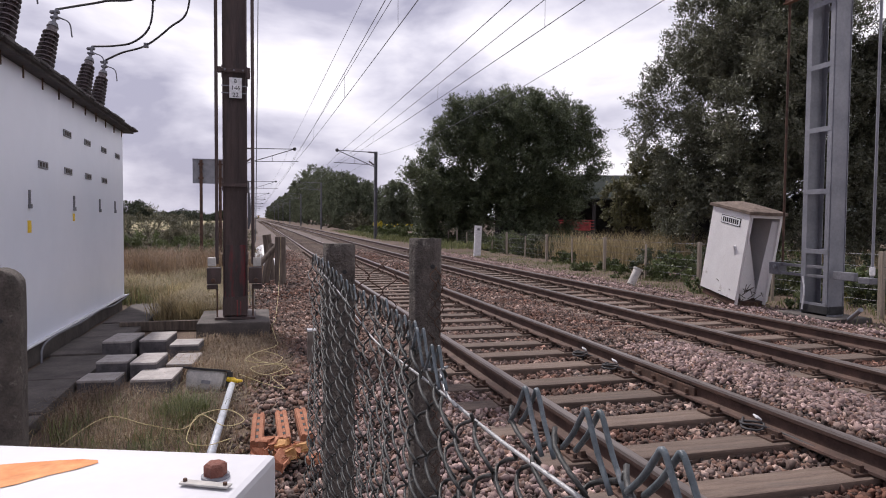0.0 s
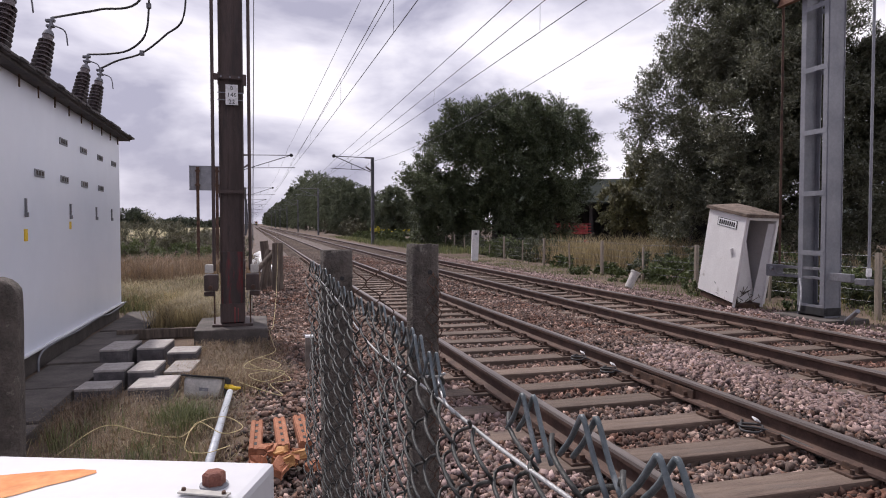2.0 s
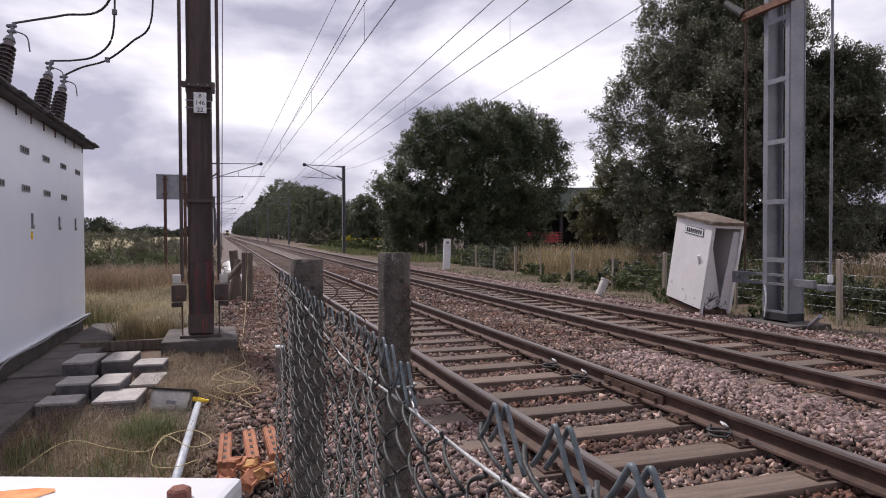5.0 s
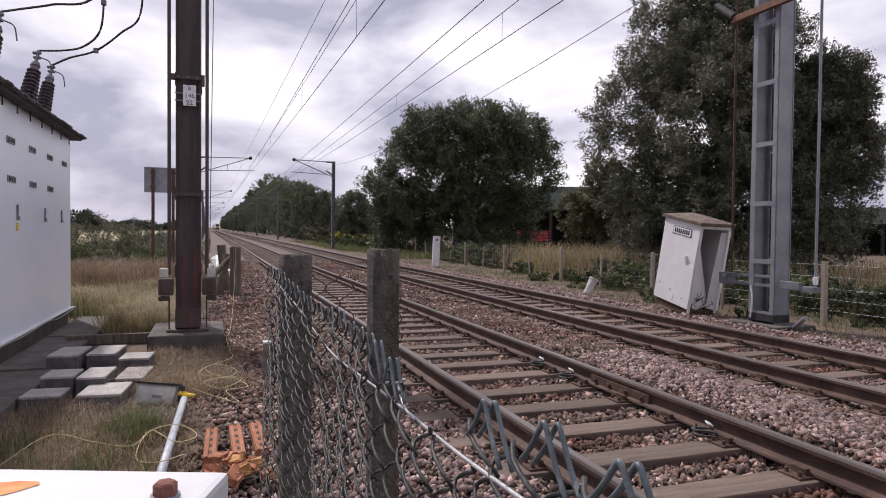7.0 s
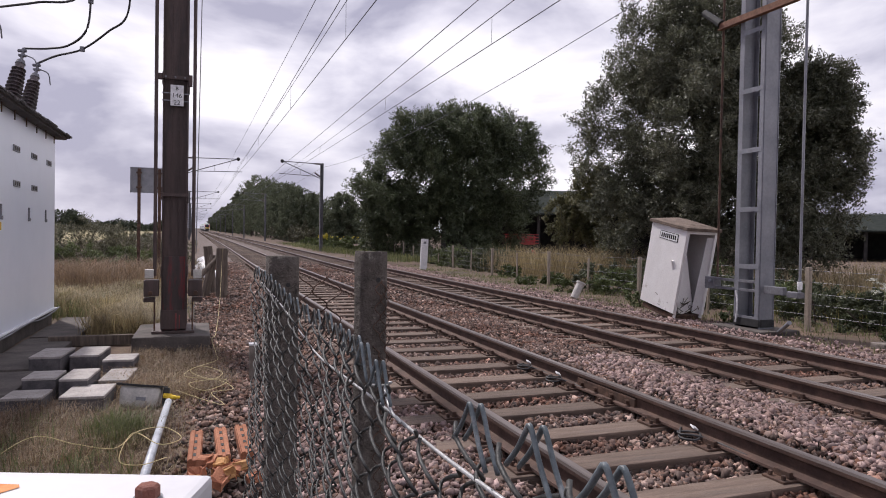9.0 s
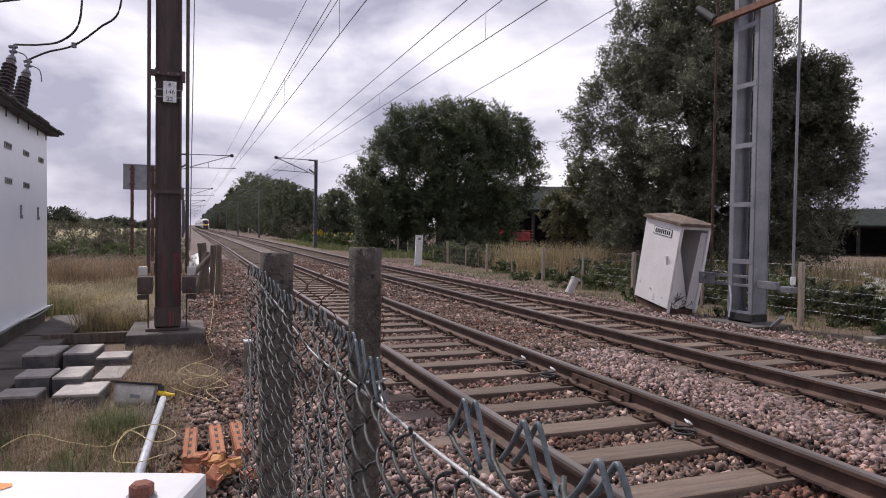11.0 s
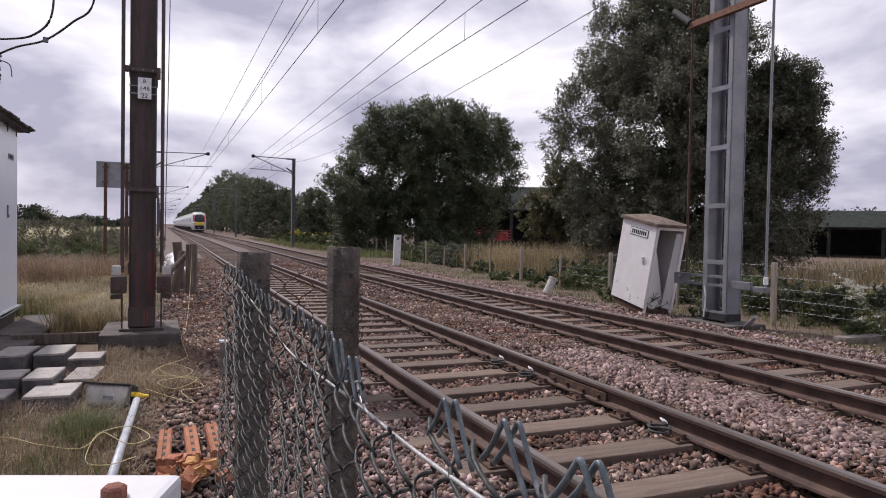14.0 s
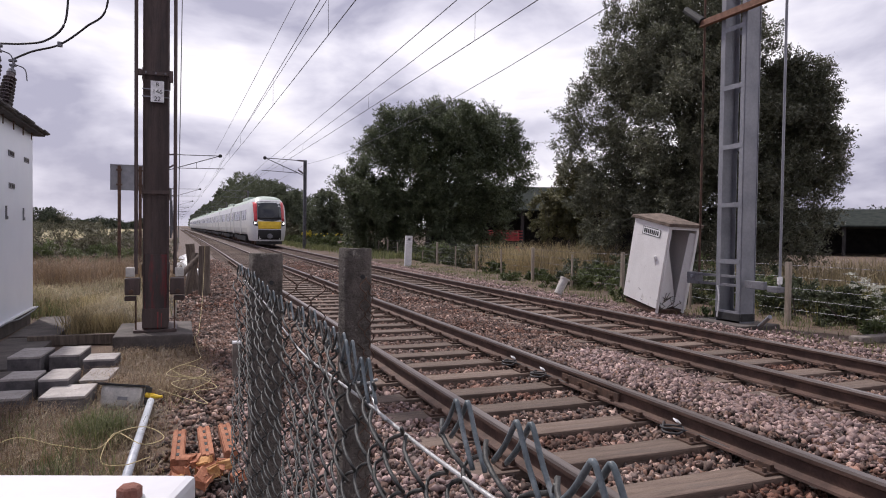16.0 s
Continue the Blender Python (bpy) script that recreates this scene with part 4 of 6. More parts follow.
def grey_mast():
    m = thing("electrification_mast", "galvanised battened steel mast beside the far track", "mast", "portal masts")
    x, y = 9.42, 8.95
    part("channel", channel(x, y, -0.06, 7.2, 0.33, -1, lip=0.02), M["steel"], m, "galvanised steel channel")
    part("channel", channel(x, y + 0.56, -0.06, 7.2, 0.33, 1, lip=0.02), M["steel"], m, "galvanised steel channel")
    for sx in (-1, 1):
        for yy in (y + 0.045, y + 0.515):
            part("flange", boxes(((x + sx * 0.168, yy, 3.6), (0.012, 0.09, 7.2))), M["steel"], m)
        for z in (6.36, 5.28, 4.22, 3.14, 2.08, 1.05, 0.12):
            part("batten", boxes(((x + sx * 0.172, y + 0.28, z), (0.012, 0.52, 0.085), 0.003)), M["steel"], m, "welded batten plate")
    part("foot", boxes(((x, y + 0.28, 0.05), (0.36, 0.60, 0.14), 0.01)), M["black"], m, "black bitumen-painted foot")
    part("bracket_arm", boxes(((x - 0.23, y + 0.15, 5.55), (0.06, 1.75, 0.13), 0.006), ((x - 0.25, y + 0.15, 5.49), (0.10, 1.75, 0.015), 0.003)), M["brownarm"], m, "rusty brown bracket arm")
    part("cap_insulator", rods(((x - 0.23, y + 1.0, 5.60), (x - 0.23, y + 1.45, 5.95), 0.075, 0.065, 12), ((x - 0.23, y + 0.9, 5.53), (x - 0.23, y + 1.0, 5.60), 0.03, 0.03, 8)), M["black"], m)
    for yy, mat, lab in ((y + 1.10, "rust", "rusty operating rod"), (y - 0.76, "steel", "grey operating rod")):
        part("operating_rod", rods(((x - 0.08, yy, 0.62), (x - 0.08, yy, 7.0), 0.022, 0.022, 10)), M[mat], m, lab)
    for z in (0.62, 0.78):
        part("bracket_bar", boxes(((x - 0.14, y + 0.62, z), (0.05, 1.15, 0.05), 0.005)), M["darksteel"], m, "steel bracket bar")
    box1 = part("operating_box", boxes(((x - 0.14, y + 1.15, 0.70), (0.18, 0.24, 0.22), 0.012)), M["darksteel"], m, "grey switch operating box")
    part("bolt", rods(((x - 0.24, y + 1.1, 0.74), (x - 0.28, y + 1.1, 0.74), 0.03, 0.03, 8)), M["steel"], box1)
    part("clamp_box", boxes(((x - 0.10, y - 0.28, 0.66), (0.08, 0.42, 0.14), 0.012)), M["darksteel"], m)
    part("clamp_box", boxes(((x - 0.10, y - 0.70, 0.62), (0.16, 0.22, 0.10), 0.012)), M["darksteel"], m)
    part("padlock_plate", boxes(((x - 0.16, y - 0.83, 0.78), (0.10, 0.03, 0.13), 0.012)), M["plastic"], m, "white plastic padlock plate")
    part("earth_cable", tube(bmesh.new(), smooth_line([(x - 0.2, y + 0.5, 0.6), (x - 0.21, y + 0.45, 0.35), (x - 0.2, y + 0.5, 0.02)]), 0.014), M["plastic"], m)
    return m


grey_mast()


# ---- overhead line ----
def line_mast(x, y, reach, height=7.5, label="galvanised overhead line mast with a cantilever arm"):
    """A slim mast whose tubular arm carries the wires of one track."""
    m = thing("line_mast", label, "mast", "overhead line masts", at=pose(x, y, 0))
    s = 1 if reach > 0 else -1
    part("post", boxes(((0, 0, height / 2 - 0.2), (0.02, 0.26, height + 0.4)), ((-0.12, 0, height / 2 - 0.2), (0.02, 0.26, height + 0.4)), ((0.12, 0, height / 2 - 0.2), (0.02, 0.26, height + 0.4)), ((0, 0, height / 2 - 0.2), (0.24, 0.02, height + 0.4))), M["darksteel"], m)
    part("foundation", boxes(((0, 0, -0.1), (0.7, 0.7, 0.3), 0.02)), M["concrete"], m)
    part("top_tube", rods(((0, -0.1, height - 0.08), (reach, -0.1, height), 0.035, 0.035, 8)), M["darksteel"], m)
    part("stay_tube", rods(((0, -0.1, height - 1.35), (reach * 0.98, -0.1, height - 0.02), 0.035, 0.035, 8)), M["darksteel"], m)
    part("registration_arm", rods(((reach * 0.2, -0.1, height - 1.12), (reach * 1.08, -0.1, height - 1.02), 0.028, 0.028, 8), ((reach * 0.55, -0.1, height - 0.62), (reach * 0.55, -0.1, height - 1.1), 0.02, 0.02, 6)), M["darksteel"], m)
    part("insulator", rods(((s * 0.15, -0.1, height - 0.09), (s * 0.65, -0.1, height - 0.07), 0.07, 0.07, 10)), M["porcelain"], m)
    part("insulator", rods(((s * 0.15, -0.1, height - 1.15), (s * 0.6, -0.1, height - 0.84), 0.07, 0.07, 10)), M["porcelain"], m)
    bm = bmesh.new()
    bmesh.ops.create_uvsphere(bm, u_segments=12, v_segments=8, radius=0.15, matrix=Matrix.Translation((reach, -0.1, height)))
    part("pulley_wheel", bm, M["black"], m, "dark round wire clamp")
    return m


MASTS = (56, 103, 147, 190, 233, 276, 320)
for y in MASTS:
    line_mast(9.62 + bend(y), y, -3.3)
    line_mast(-1.15 + bend(y), y + 0.4, 4.0)


def line_wire(name, pts, r, label):
    return tagged(part(name, tube(bmesh.new(), pts, r, 5), M["wire"]), label, "wire", "overhead line wires")


def spans(near, far, sag, r, label, later=0.0):
    """One wire from behind the viewer to the far masts: straight between a near and a far point, sagging in the later spans."""
    (x0, y0, z0), (x1, y1, z1) = near, far
    pts = []
    knots = (-40, 9.3) + MASTS + (365, 700)
    for a, b in zip(knots, knots[1:]):
        for q in range(10):
            t = q / 10
            y = a + (b - a) * t
            k = min((y - y0) / (y1 - y0), 1.0)
            dip = sag if b <= 56 else later
            pts.append((x0 + (x1 - x0) * k + float(bend(y)), y, z0 + (z1 - z0) * k - dip * 4 * t * (1 - t)))
    line_wire("overhead_wire", pts, r, label)
    return pts


c1 = spans((2.85, 12.1, 5.65), (2.90, 56, 6.45), 0.05, 0.010, "grey contact wire above the near track")
m1 = spans((2.85, 15.6, 6.73), (2.95, 56, 6.90), 0.05, 0.010, "grey catenary wire above the near track", 0.4)
spans((2.85, 14.7, 6.49), (2.93, 56, 7.05), 0.05, 0.008, "thin auxiliary wire above the near track", 0.3)
spans((2.65, 17.7, 7.42), (2.53, 56, 7.9), 0.0, 0.008, "bare feeder wire along the line masts", 0.3)
c2 = spans((6.25, 12.1, 5.96), (6.2, 56, 6.12), 0.04, 0.010, "grey contact wire above the far track")
m2 = spans((6.25, 14.1, 6.60), (6.3, 56, 6.42), 0.05, 0.010, "grey catenary wire above the far track", 0.4)
spans((6.25, 16.1, 7.25), (6.3, 56, 7.10), 0.03, 0.012, "bare feeder wire above the far track", 0.3)
spans((9.5, 9.3, 7.25), (9.62, 56, 7.15), 0.72, 0.010, "bare earth wire along the line masts", 0.3)
for contact, messenger in ((c1, m1), (c2, m2)):
    for k in (11, 13, 16, 18):
        a, b = contact[k], messenger[k]
        tagged(part("dropper", rods((a, b, 0.005, 0.005, 5)), M["wire"]), "thin dropper wire between the line wires", "dropper", "line droppers")
line_wire("stay_wire", [(-0.07, 9.6, 1.2), (-0.02, 9.7, 5.0), (0.02, 9.8, 7.2)], 0.006, "thin stay wire beside the brown mast")
# ---- chain-link fence close by ----
def fence_post(x, y, w, top, label, rounded=False, turn=0.0):
    t = thing("concrete_fence_post", label, "fence post", "concrete fence posts", at=pose(x, y, 0, 0, 0, turn))
    bm = bmesh.new()
    rows = [-0.2 + (top + 0.2) * k / 48 for k in range(49)]
    crown = [(top + w * 0.49 * math.sin(q), w / 2 * math.cos(q)) for q in (0.35, 0.7, 1.05, 1.3, 1.48)] if rounded else []
    rings = []
    for z, half in [(z, w / 2) for z in rows] + crown:
        ring = []
        for k in range(24):
            a = 2 * math.pi * (k + 0.5) / 24
            c, q = math.cos(a), math.sin(a)
            r = 1.0 / (abs(c) ** 9 + abs(q) ** 9) ** (1 / 9)
            p = Vector((r * c * half, r * q * w / 2, z))
            chip = noise.noise(p * 38 + Vector((x * 9, y * 9, 0))) * 0.0016 + noise.noise(p * 110) * 0.0009
            p.x += c * chip
            p.y += q * chip
            if not rounded and z == rows[-1]:
                p.z += noise.noise(p * 70) * 0.004 - 0.004 * max(0, r - 1.2)
            ring.append(bm.verts.new(p))
        rings.append(ring)
    for a, b in zip(rings, rings[1:]):
        for k in range(24):
            bm.faces.new((a[k], a[(k + 1) % 24], b[(k + 1) % 24], b[k]))
    bm.faces.new(rings[-1])
    bm.faces.new(rings[0][::-1])
    body = part("shaft", bm, M["postconcrete"], t, "pitted lichened concrete", True)
    part("wire_hole", rods(((0.008, -w / 2 - 0.002, top - 0.075), (0.008, -w / 2 + 0.03, top - 0.075), 0.006, 0.006, 10)), M["black"], body)
    return t


fence_post(0.205, 1.80, 0.078, 1.440, "lichened square concrete fence post with a wire hole", turn=4)
fence_post(0.434, 1.745, 0.074, 1.456, "lichened square concrete fence post behind the netting", turn=6)
fence_post(-0.603, 1.80, 0.094, 1.335, "mottled concrete fence post with a rounded top", True, 6)


def netting(name, label, line, tops, step, rows, wire, pitch, mat, bent=(), deep=0.0046):
    """Woven diamond netting hung along a line: wires hooked round one another, each a part of the net;
    each wire a flattened coil; every second top is a pair of bent hooks, and some of these are knocked down."""
    net = thing(name, label, "chain-link fence")
    curve = smooth_line([(x, y, z) for (x, y), z in zip(line, tops)], 24)
    run = [0.0]
    for a, b in zip(curve, curve[1:]):
        run.append(run[-1] + (b - a).length)

    def along(s):
        s = max(0.0, min(run[-1] - 1e-6, s))
        k = max(q for q in range(len(run)) if run[q] <= s)
        return curve[k].lerp(curve[k + 1], (s - run[k]) / (run[k + 1] - run[k]))

    for k in range(int(run[-1] / step)):
        here, ahead = along(k * step), along(k * step + 0.02)
        d = Vector((ahead.x - here.x, ahead.y - here.y, 0)).normalized()
        out = Vector((-d.y, d.x, 0))
        fallen = max([0.0] + [low for s, low in bent if abs(s - k * step) < step])
        top = here.z + random.uniform(-0.003, 0.003) - fallen
        pts = []
        for j in range(rows * 6):
            turn = j / 6 * 2 * math.pi + (math.pi if k % 2 else 0)
            sway = 0.007 * math.sin(k * 0.35 + j * 0.07) + 0.003 * math.sin(k * 1.1 - j * 0.2)
            reach = step * 0.56 * math.cos(turn) + 0.0012 * math.sin(k * 2.3 + j * 0.31)
            pts.append(Vector((here.x, here.y, top - 0.018 - j * pitch / 6)) + d * reach + out * (deep * math.sin(turn) + sway))
        part("wire", tube(bmesh.new(), smooth_line(pts, 2), wire, 5), M[mat], net, smooth=True)
        if bent and k % 2 and not fallen:
            lean = random.uniform(-0.004, 0.004)
            drop = Vector((0, 0, here.z - top))
            down = Vector((0, 0, 1.0 if k > 28 else 0.75))
            for twin in (-1, 1):
                c = here + d * (step * 0.5 + lean) - drop
                o = out * (0.0024 * twin + 0.007 * math.sin(k * 0.35)) + d * 0.0026 * twin
                hook = [c - d * step * 0.80 - down * 0.026 + o, c - d * step * 0.42 - down * 0.015 + o, c - d * 0.0035 - down * 0.003 + o, c + down * 0.0006 + o,
                        c + d * 0.0038 - down * 0.003 + o, c + d * step * 0.40 - down * 0.016 + o, c + d * step * 0.80 - down * 0.030 + o]
                part("hook", tube(bmesh.new(), smooth_line(hook, 3), wire, 6), M["hookwire" if twin > 0 or k > 28 else mat], net, "bent top hook with worn blue-grey coating" if twin > 0 else "", True)
    return net


M["hookwire"] = material("blue_grey_coated_wire", (0.060, 0.078, 0.088), (0.12, 0.145, 0.16), 40, 0.38, bump=0.2, fine=300, stain=(0.30, 0.32, 0.33), stain_scale=30, stain_cut=0.6)
net = netting("chain_link_fence", "green plastic-coated chain-link netting with bent top hooks",
              [(0.108, 1.50), (0.122, 1.31), (0.142, 1.05), (0.147, 0.80), (0.147, 0.50), (0.143, 0.25), (0.140, -0.10)],
              [1.428, 1.415, 1.402, 1.397, 1.400, 1.413, 1.420], 0.031, 26, 0.0015, 0.042, "meshwire", bent=((1.04, 0.020), (1.10, 0.028)))
strain = smooth_line([(0.126, 1.48, 1.392), (0.140, 1.22, 1.368), (0.150, 0.92, 1.338), (0.153, 0.72, 1.342), (0.152, 0.58, 1.350), (0.149, 0.42, 1.358), (0.146, 0.30, 1.368), (0.143, -0.10, 1.40)], 5)
part("strainer_wire", tube(bmesh.new(), strain, 0.0014, 6), M["galvwire"], net, "bright tensioned line wire", True)
twist = smooth_line([(0.146, 0.575, 1.366), (0.149, 0.545, 1.372), (0.150, 0.525, 1.379), (0.146, 0.53, 1.374), (0.144, 0.505, 1.362), (0.148, 0.49, 1.355)], 5)
part("tie_wire", tube(bmesh.new(), twist, 0.0013, 6), M["galvwire"], net, "twisted tie wire", True)
netting("rusty_chain_link_fence", "sagging rusty chain-link netting between concrete posts", [(0.235, 1.83), (0.32, 1.815), (0.41, 1.79)], [1.415, 1.400, 1.418], 0.038, 16, 0.0017, 0.080, "rust", deep=0.002)
netting("rusty_chain_link_fence", "short torn edge of rusty netting on a post", [(0.445, 1.70), (0.47, 1.705), (0.49, 1.72)], [1.40, 1.39, 1.37], 0.018, 20, 0.0014, 0.05, "rust", deep=0.004)


# ---- white equipment cabinet close by ----
def cabinet():
    c = thing("equipment_cabinet", "white steel trackside cabinet with a rusty bolt and rust stain", "cabinet", at=pose(0.016, 0.719, 0, 0, 0, -20))
    top = 1.25
    part("body", boxes(((-0.30, -0.155, top / 2 - 0.075), (0.60, 0.31, top + 0.15), 0.007)), M["whitecab"], c, "white gloss painted steel")
    bm = bmesh.new()
    pts = [(-0.172, -0.046), (-0.177, -0.039), (-0.195, -0.038), (-0.215, -0.043), (-0.24, -0.051), (-0.265, -0.060), (-0.29, -0.075), (-0.33, -0.097), (-0.37, -0.12), (-0.37, -0.24), (-0.30, -0.22), (-0.275, -0.185), (-0.252, -0.158), (-0.237, -0.128), (-0.215, -0.106), (-0.200, -0.083), (-0.184, -0.066)]
    bm.faces.new([bm.verts.new((x, y, top + 0.0008)) for x, y in pts])
    part("rust_stain", bm, M["rustspot"], c, "orange rust stain")
    strap = part("strap", boxes(((-0.037, -0.0935, top + 0.003), (0.050, 0.010, 0.002), 0.0008, pose(0, 0, 0, 0, 0, -7))), M["lampbody"], c, "thin riveted metal strap")
    for x in (-0.058, -0.017):
        part("rivet", rods(((x, -0.091 - 0.12 * (x + 0.058), top + 0.004), (x, -0.091 - 0.12 * (x + 0.058), top + 0.0065), 0.0022, 0.002, 8)), M["rust"], strap)
    bolt = part("washer", rods(((-0.038, -0.069, top), (-0.038, -0.069, top + 0.0025), 0.0135, 0.0135, 24)), M["steel"], c, "steel washer")
    part("bolt_head", rods(((-0.038, -0.069, top + 0.0025), (-0.038, -0.069, top + 0.0125), 0.0110, 0.0110, 6), ((-0.038, -0.069, top + 0.0125), (-0.038, -0.069, top + 0.0145), 0.0107, 0.0088, 6)), M["brickrust"], bolt, "rusty hexagonal bolt head")
    return c


M["brickrust"] = material("red_rust", (0.16, 0.06, 0.045), (0.27, 0.11, 0.08), 40, 0.9, bump=0.5, fine=300)
cabinet()


# ---- things lying about on the near side ----
for x, y, z, sx, sy, h, turn in ((-1.58, 8.55, -0.020, 0.31, 0.60, 0.24, -5),
                                 (-1.21, 8.66, -0.028, 0.30, 0.60, 0.22, -5),
                                 (-0.84, 8.22, -0.033, 0.31, 0.38, 0.21, -5),
                                 (-1.43, 7.36, -0.030, 0.29, 0.36, 0.22, -5),
                                 (-1.12, 7.36, -0.035, 0.25, 0.51, 0.21, -5),
                                 (-0.80, 7.60, -0.071, 0.26, 0.60, 0.14, -5),
                                 (-1.49, 6.94, -0.076, 0.33, 0.33, 0.13, -5),
                                 (-0.98, 6.90, -0.071, 0.37, 0.51, 0.14, -5)):
    b = thing("concrete_block", "loose grey concrete block, lit top and shaded sides in its colours" if h > 0.14 else "thin grey paving slab lying on dead grass", "concrete block", "loose concrete blocks", at=pose(x, y, z, 0, 0, turn))
    # light on top and shade on the sides are put into the two colours
    part("body", box(bmesh.new(), (0, 0, -0.012), (sx, sy, h - 0.024), 0.006), M["slabshade"], b, "concrete sides with shade in the colour")
    part("top_face", box(bmesh.new(), (0, 0, h / 2 - 0.012), (sx + 0.004, sy + 0.004, 0.024), 0.006), M["slab"], b, "concrete top with light in the colour")


def floodlight():
    f = thing("floodlight", "old grey floodlight lying on its side in grass", "floodlight", at=pose(-0.50, 6.42, -0.03, -14, 6, -8))
    bm = box(bmesh.new(), (0, 0, 0.04), (0.33, 0.22, 0.20), 0.045)
    for q in bm.verts:
        q.co.x *= 1 + 0.5 * (q.co.z - 0.04)
        q.co.y *= 1 + 0.8 * (q.co.z - 0.04)
    part("housing", bm, M["lampbody"], f, "dull grey housing", True)
    part("rim", boxes(((0, -0.125, 0.145), (0.37, 0.014, 0.016), 0.004), ((0, 0.125, 0.145), (0.37, 0.014, 0.016), 0.004), ((-0.185, 0, 0.145), (0.014, 0.262, 0.016), 0.004), ((0.185, 0, 0.145), (0.014, 0.262, 0.016), 0.004)), M["black"], f, "black rubber rim")
    part("lens", boxes(((0, 0, 0.143), (0.35, 0.236, 0.008), 0.002)), M["lampbody"], f, "dusty flat lens")
    part("bracket", boxes(((0.21, -0.04, 0.06), (0.05, 0.06, 0.16), 0.01), ((0.20, -0.05, -0.05), (0.09, 0.08, 0.05), 0.01)), M["black"], f)
    part("label_plate", boxes(((0.02, -0.113, 0.03), (0.08, 0.006, 0.03))), M["darksteel"], f)
    bm = rods(((0.20, -0.08, 0.07), (0.30, -0.10, 0.06), 0.022, 0.018, 8), ((0.24, -0.08, 0.09), (0.24, -0.08, 0.05), 0.03, 0.03, 8), ((0.30, -0.10, 0.06), (0.34, -0.10, 0.065), 0.014, 0.012, 8))
    part("plug", bm, M["yellow"], f, "yellow cable plug")


floodlight()
tagged(part("plastic_pipe", rods(((-0.26, 6.25, 0.0), (-0.335, 3.9, -0.02), 0.028, 0.028, 14)), M["pipe"], smooth=True), "pale grey plastic pipe lying on the ground", "pipe")
tagged(part("yellow_rope", tube(bmesh.new(), smooth_line([(-1.35, 4.9, -0.05), (-1.1, 5.25, 0.05), (-0.8, 5.1, 0.02), (-0.55, 5.0, 0.0), (-0.42, 5.15, 0.06), (-0.25, 5.25, 0.05), (-0.12, 4.95, 0.05), (-0.25, 4.8, 0.06), (-0.45, 5.2, 0.04), (-0.5, 4.8, -0.02), (-0.35, 4.5, 0.03), (-0.2, 4.7, 0.0)], 8), 0.0032, 6), M["cord"], smooth=True), "tangled pale yellow cord lying on the ground", "rope", "yellow ropes")
tagged(part("yellow_rope", tube(bmesh.new(), smooth_line([(-0.2, 6.4, 0.06), (0.05, 6.2, 0.0), (0.2, 6.0, 0.0), (0.10, 6.35, 0.03), (0.30, 6.6, 0.0), (0.15, 6.9, 0.03), (-0.10, 6.75, 0.04), (0.05, 6.5, 0.02), (0.25, 6.9, 0.02), (-0.15, 7.2, 0.02), (0.0, 7.6, 0.04), (0.22, 7.3, 0.02), (0.1, 7.0, 0.02), (-0.1, 7.5, 0.02), (0.17, 7.9, 0.04), (0.18, 8.6, 0.0), (0.14, 9.1, 0.1), (0.22, 10.5, 0.0), (0.36, 14.2, 0.1), (0.45, 16.3, 0.7), (0.46, 16.35, 1.1)], 8), 0.0032, 6), M["cord"], smooth=True), "tangled pale yellow cord trailing along the stones", "rope", "yellow ropes")


def ridge_brick(x, y, turn):
    b = thing("clay_brick", "orange perforated clay brick lying on ballast", "brick", "orange clay bricks", at=pose(x, y, -0.015, 8, 0, turn))
    part("body", boxes(((0, 0, 0.0), (0.088, 0.46, 0.065), 0.005), ((-0.024, 0, 0.036), (0.026, 0.46, 0.012), 0.003), ((0.024, 0, 0.036), (0.026, 0.46, 0.012), 0.003)), M["brick"], b)
    for k in (-0.15, -0.05, 0.05, 0.15):
        part("hole", boxes(((0, k, 0.0315), (0.019, 0.04, 0.006))), M["ink"], b)


for x, y, turn in ((-0.025, 4.86, -2), (0.150, 4.89, 2), (0.300, 4.92, 3)):
    ridge_brick(x, y, turn)
for k in range(16):
    x, y = random.uniform(-0.06, 0.36), random.uniform(4.1, 4.62)
    bm = box(bmesh.new(), (0, 0, 0), (random.uniform(0.06, 0.12), random.uniform(0.05, 0.10), random.uniform(0.035, 0.06)), 0.008)
    for q in bm.verts:
        q.co += Vector((random.uniform(-1, 1), random.uniform(-1, 1), random.uniform(-1, 1))) * 0.012
    b = part("brick_fragment", bm, M["brick" if k % 3 else "brickpale"])
    b.matrix_basis = pose(x, y, 0.0 + 0.02 * (k % 2), random.uniform(-25, 25), random.uniform(-25, 25), random.uniform(0, 180))
    tagged(b, "broken orange clay brick piece on ballast", "brick", "broken brick pieces")
m = thing("marker_stub", "short grey concrete marker stub in the ballast", "marker", at=pose(0.53, 7.2, 0))
part("shaft", boxes(((0, 0, 0.09), (0.09, 0.09, 0.46), 0.008)), M["concrete"], m)
part("cap", boxes(((0, 0, 0.325), (0.10, 0.10, 0.02), 0.004)), M["plastic"], m, "white painted cap")


# ---- sign board, timber posts, hedge on the left ----
s = thing("trackside_board", "grey sign board seen from behind on two brown posts", "sign", at=pose(-1.55, 22.4, 0))
part("panel", boxes(((0, 0, 3.08), (1.05, 0.03, 0.78), 0.008)), M["graphite"], s, "plain grey back of the board")
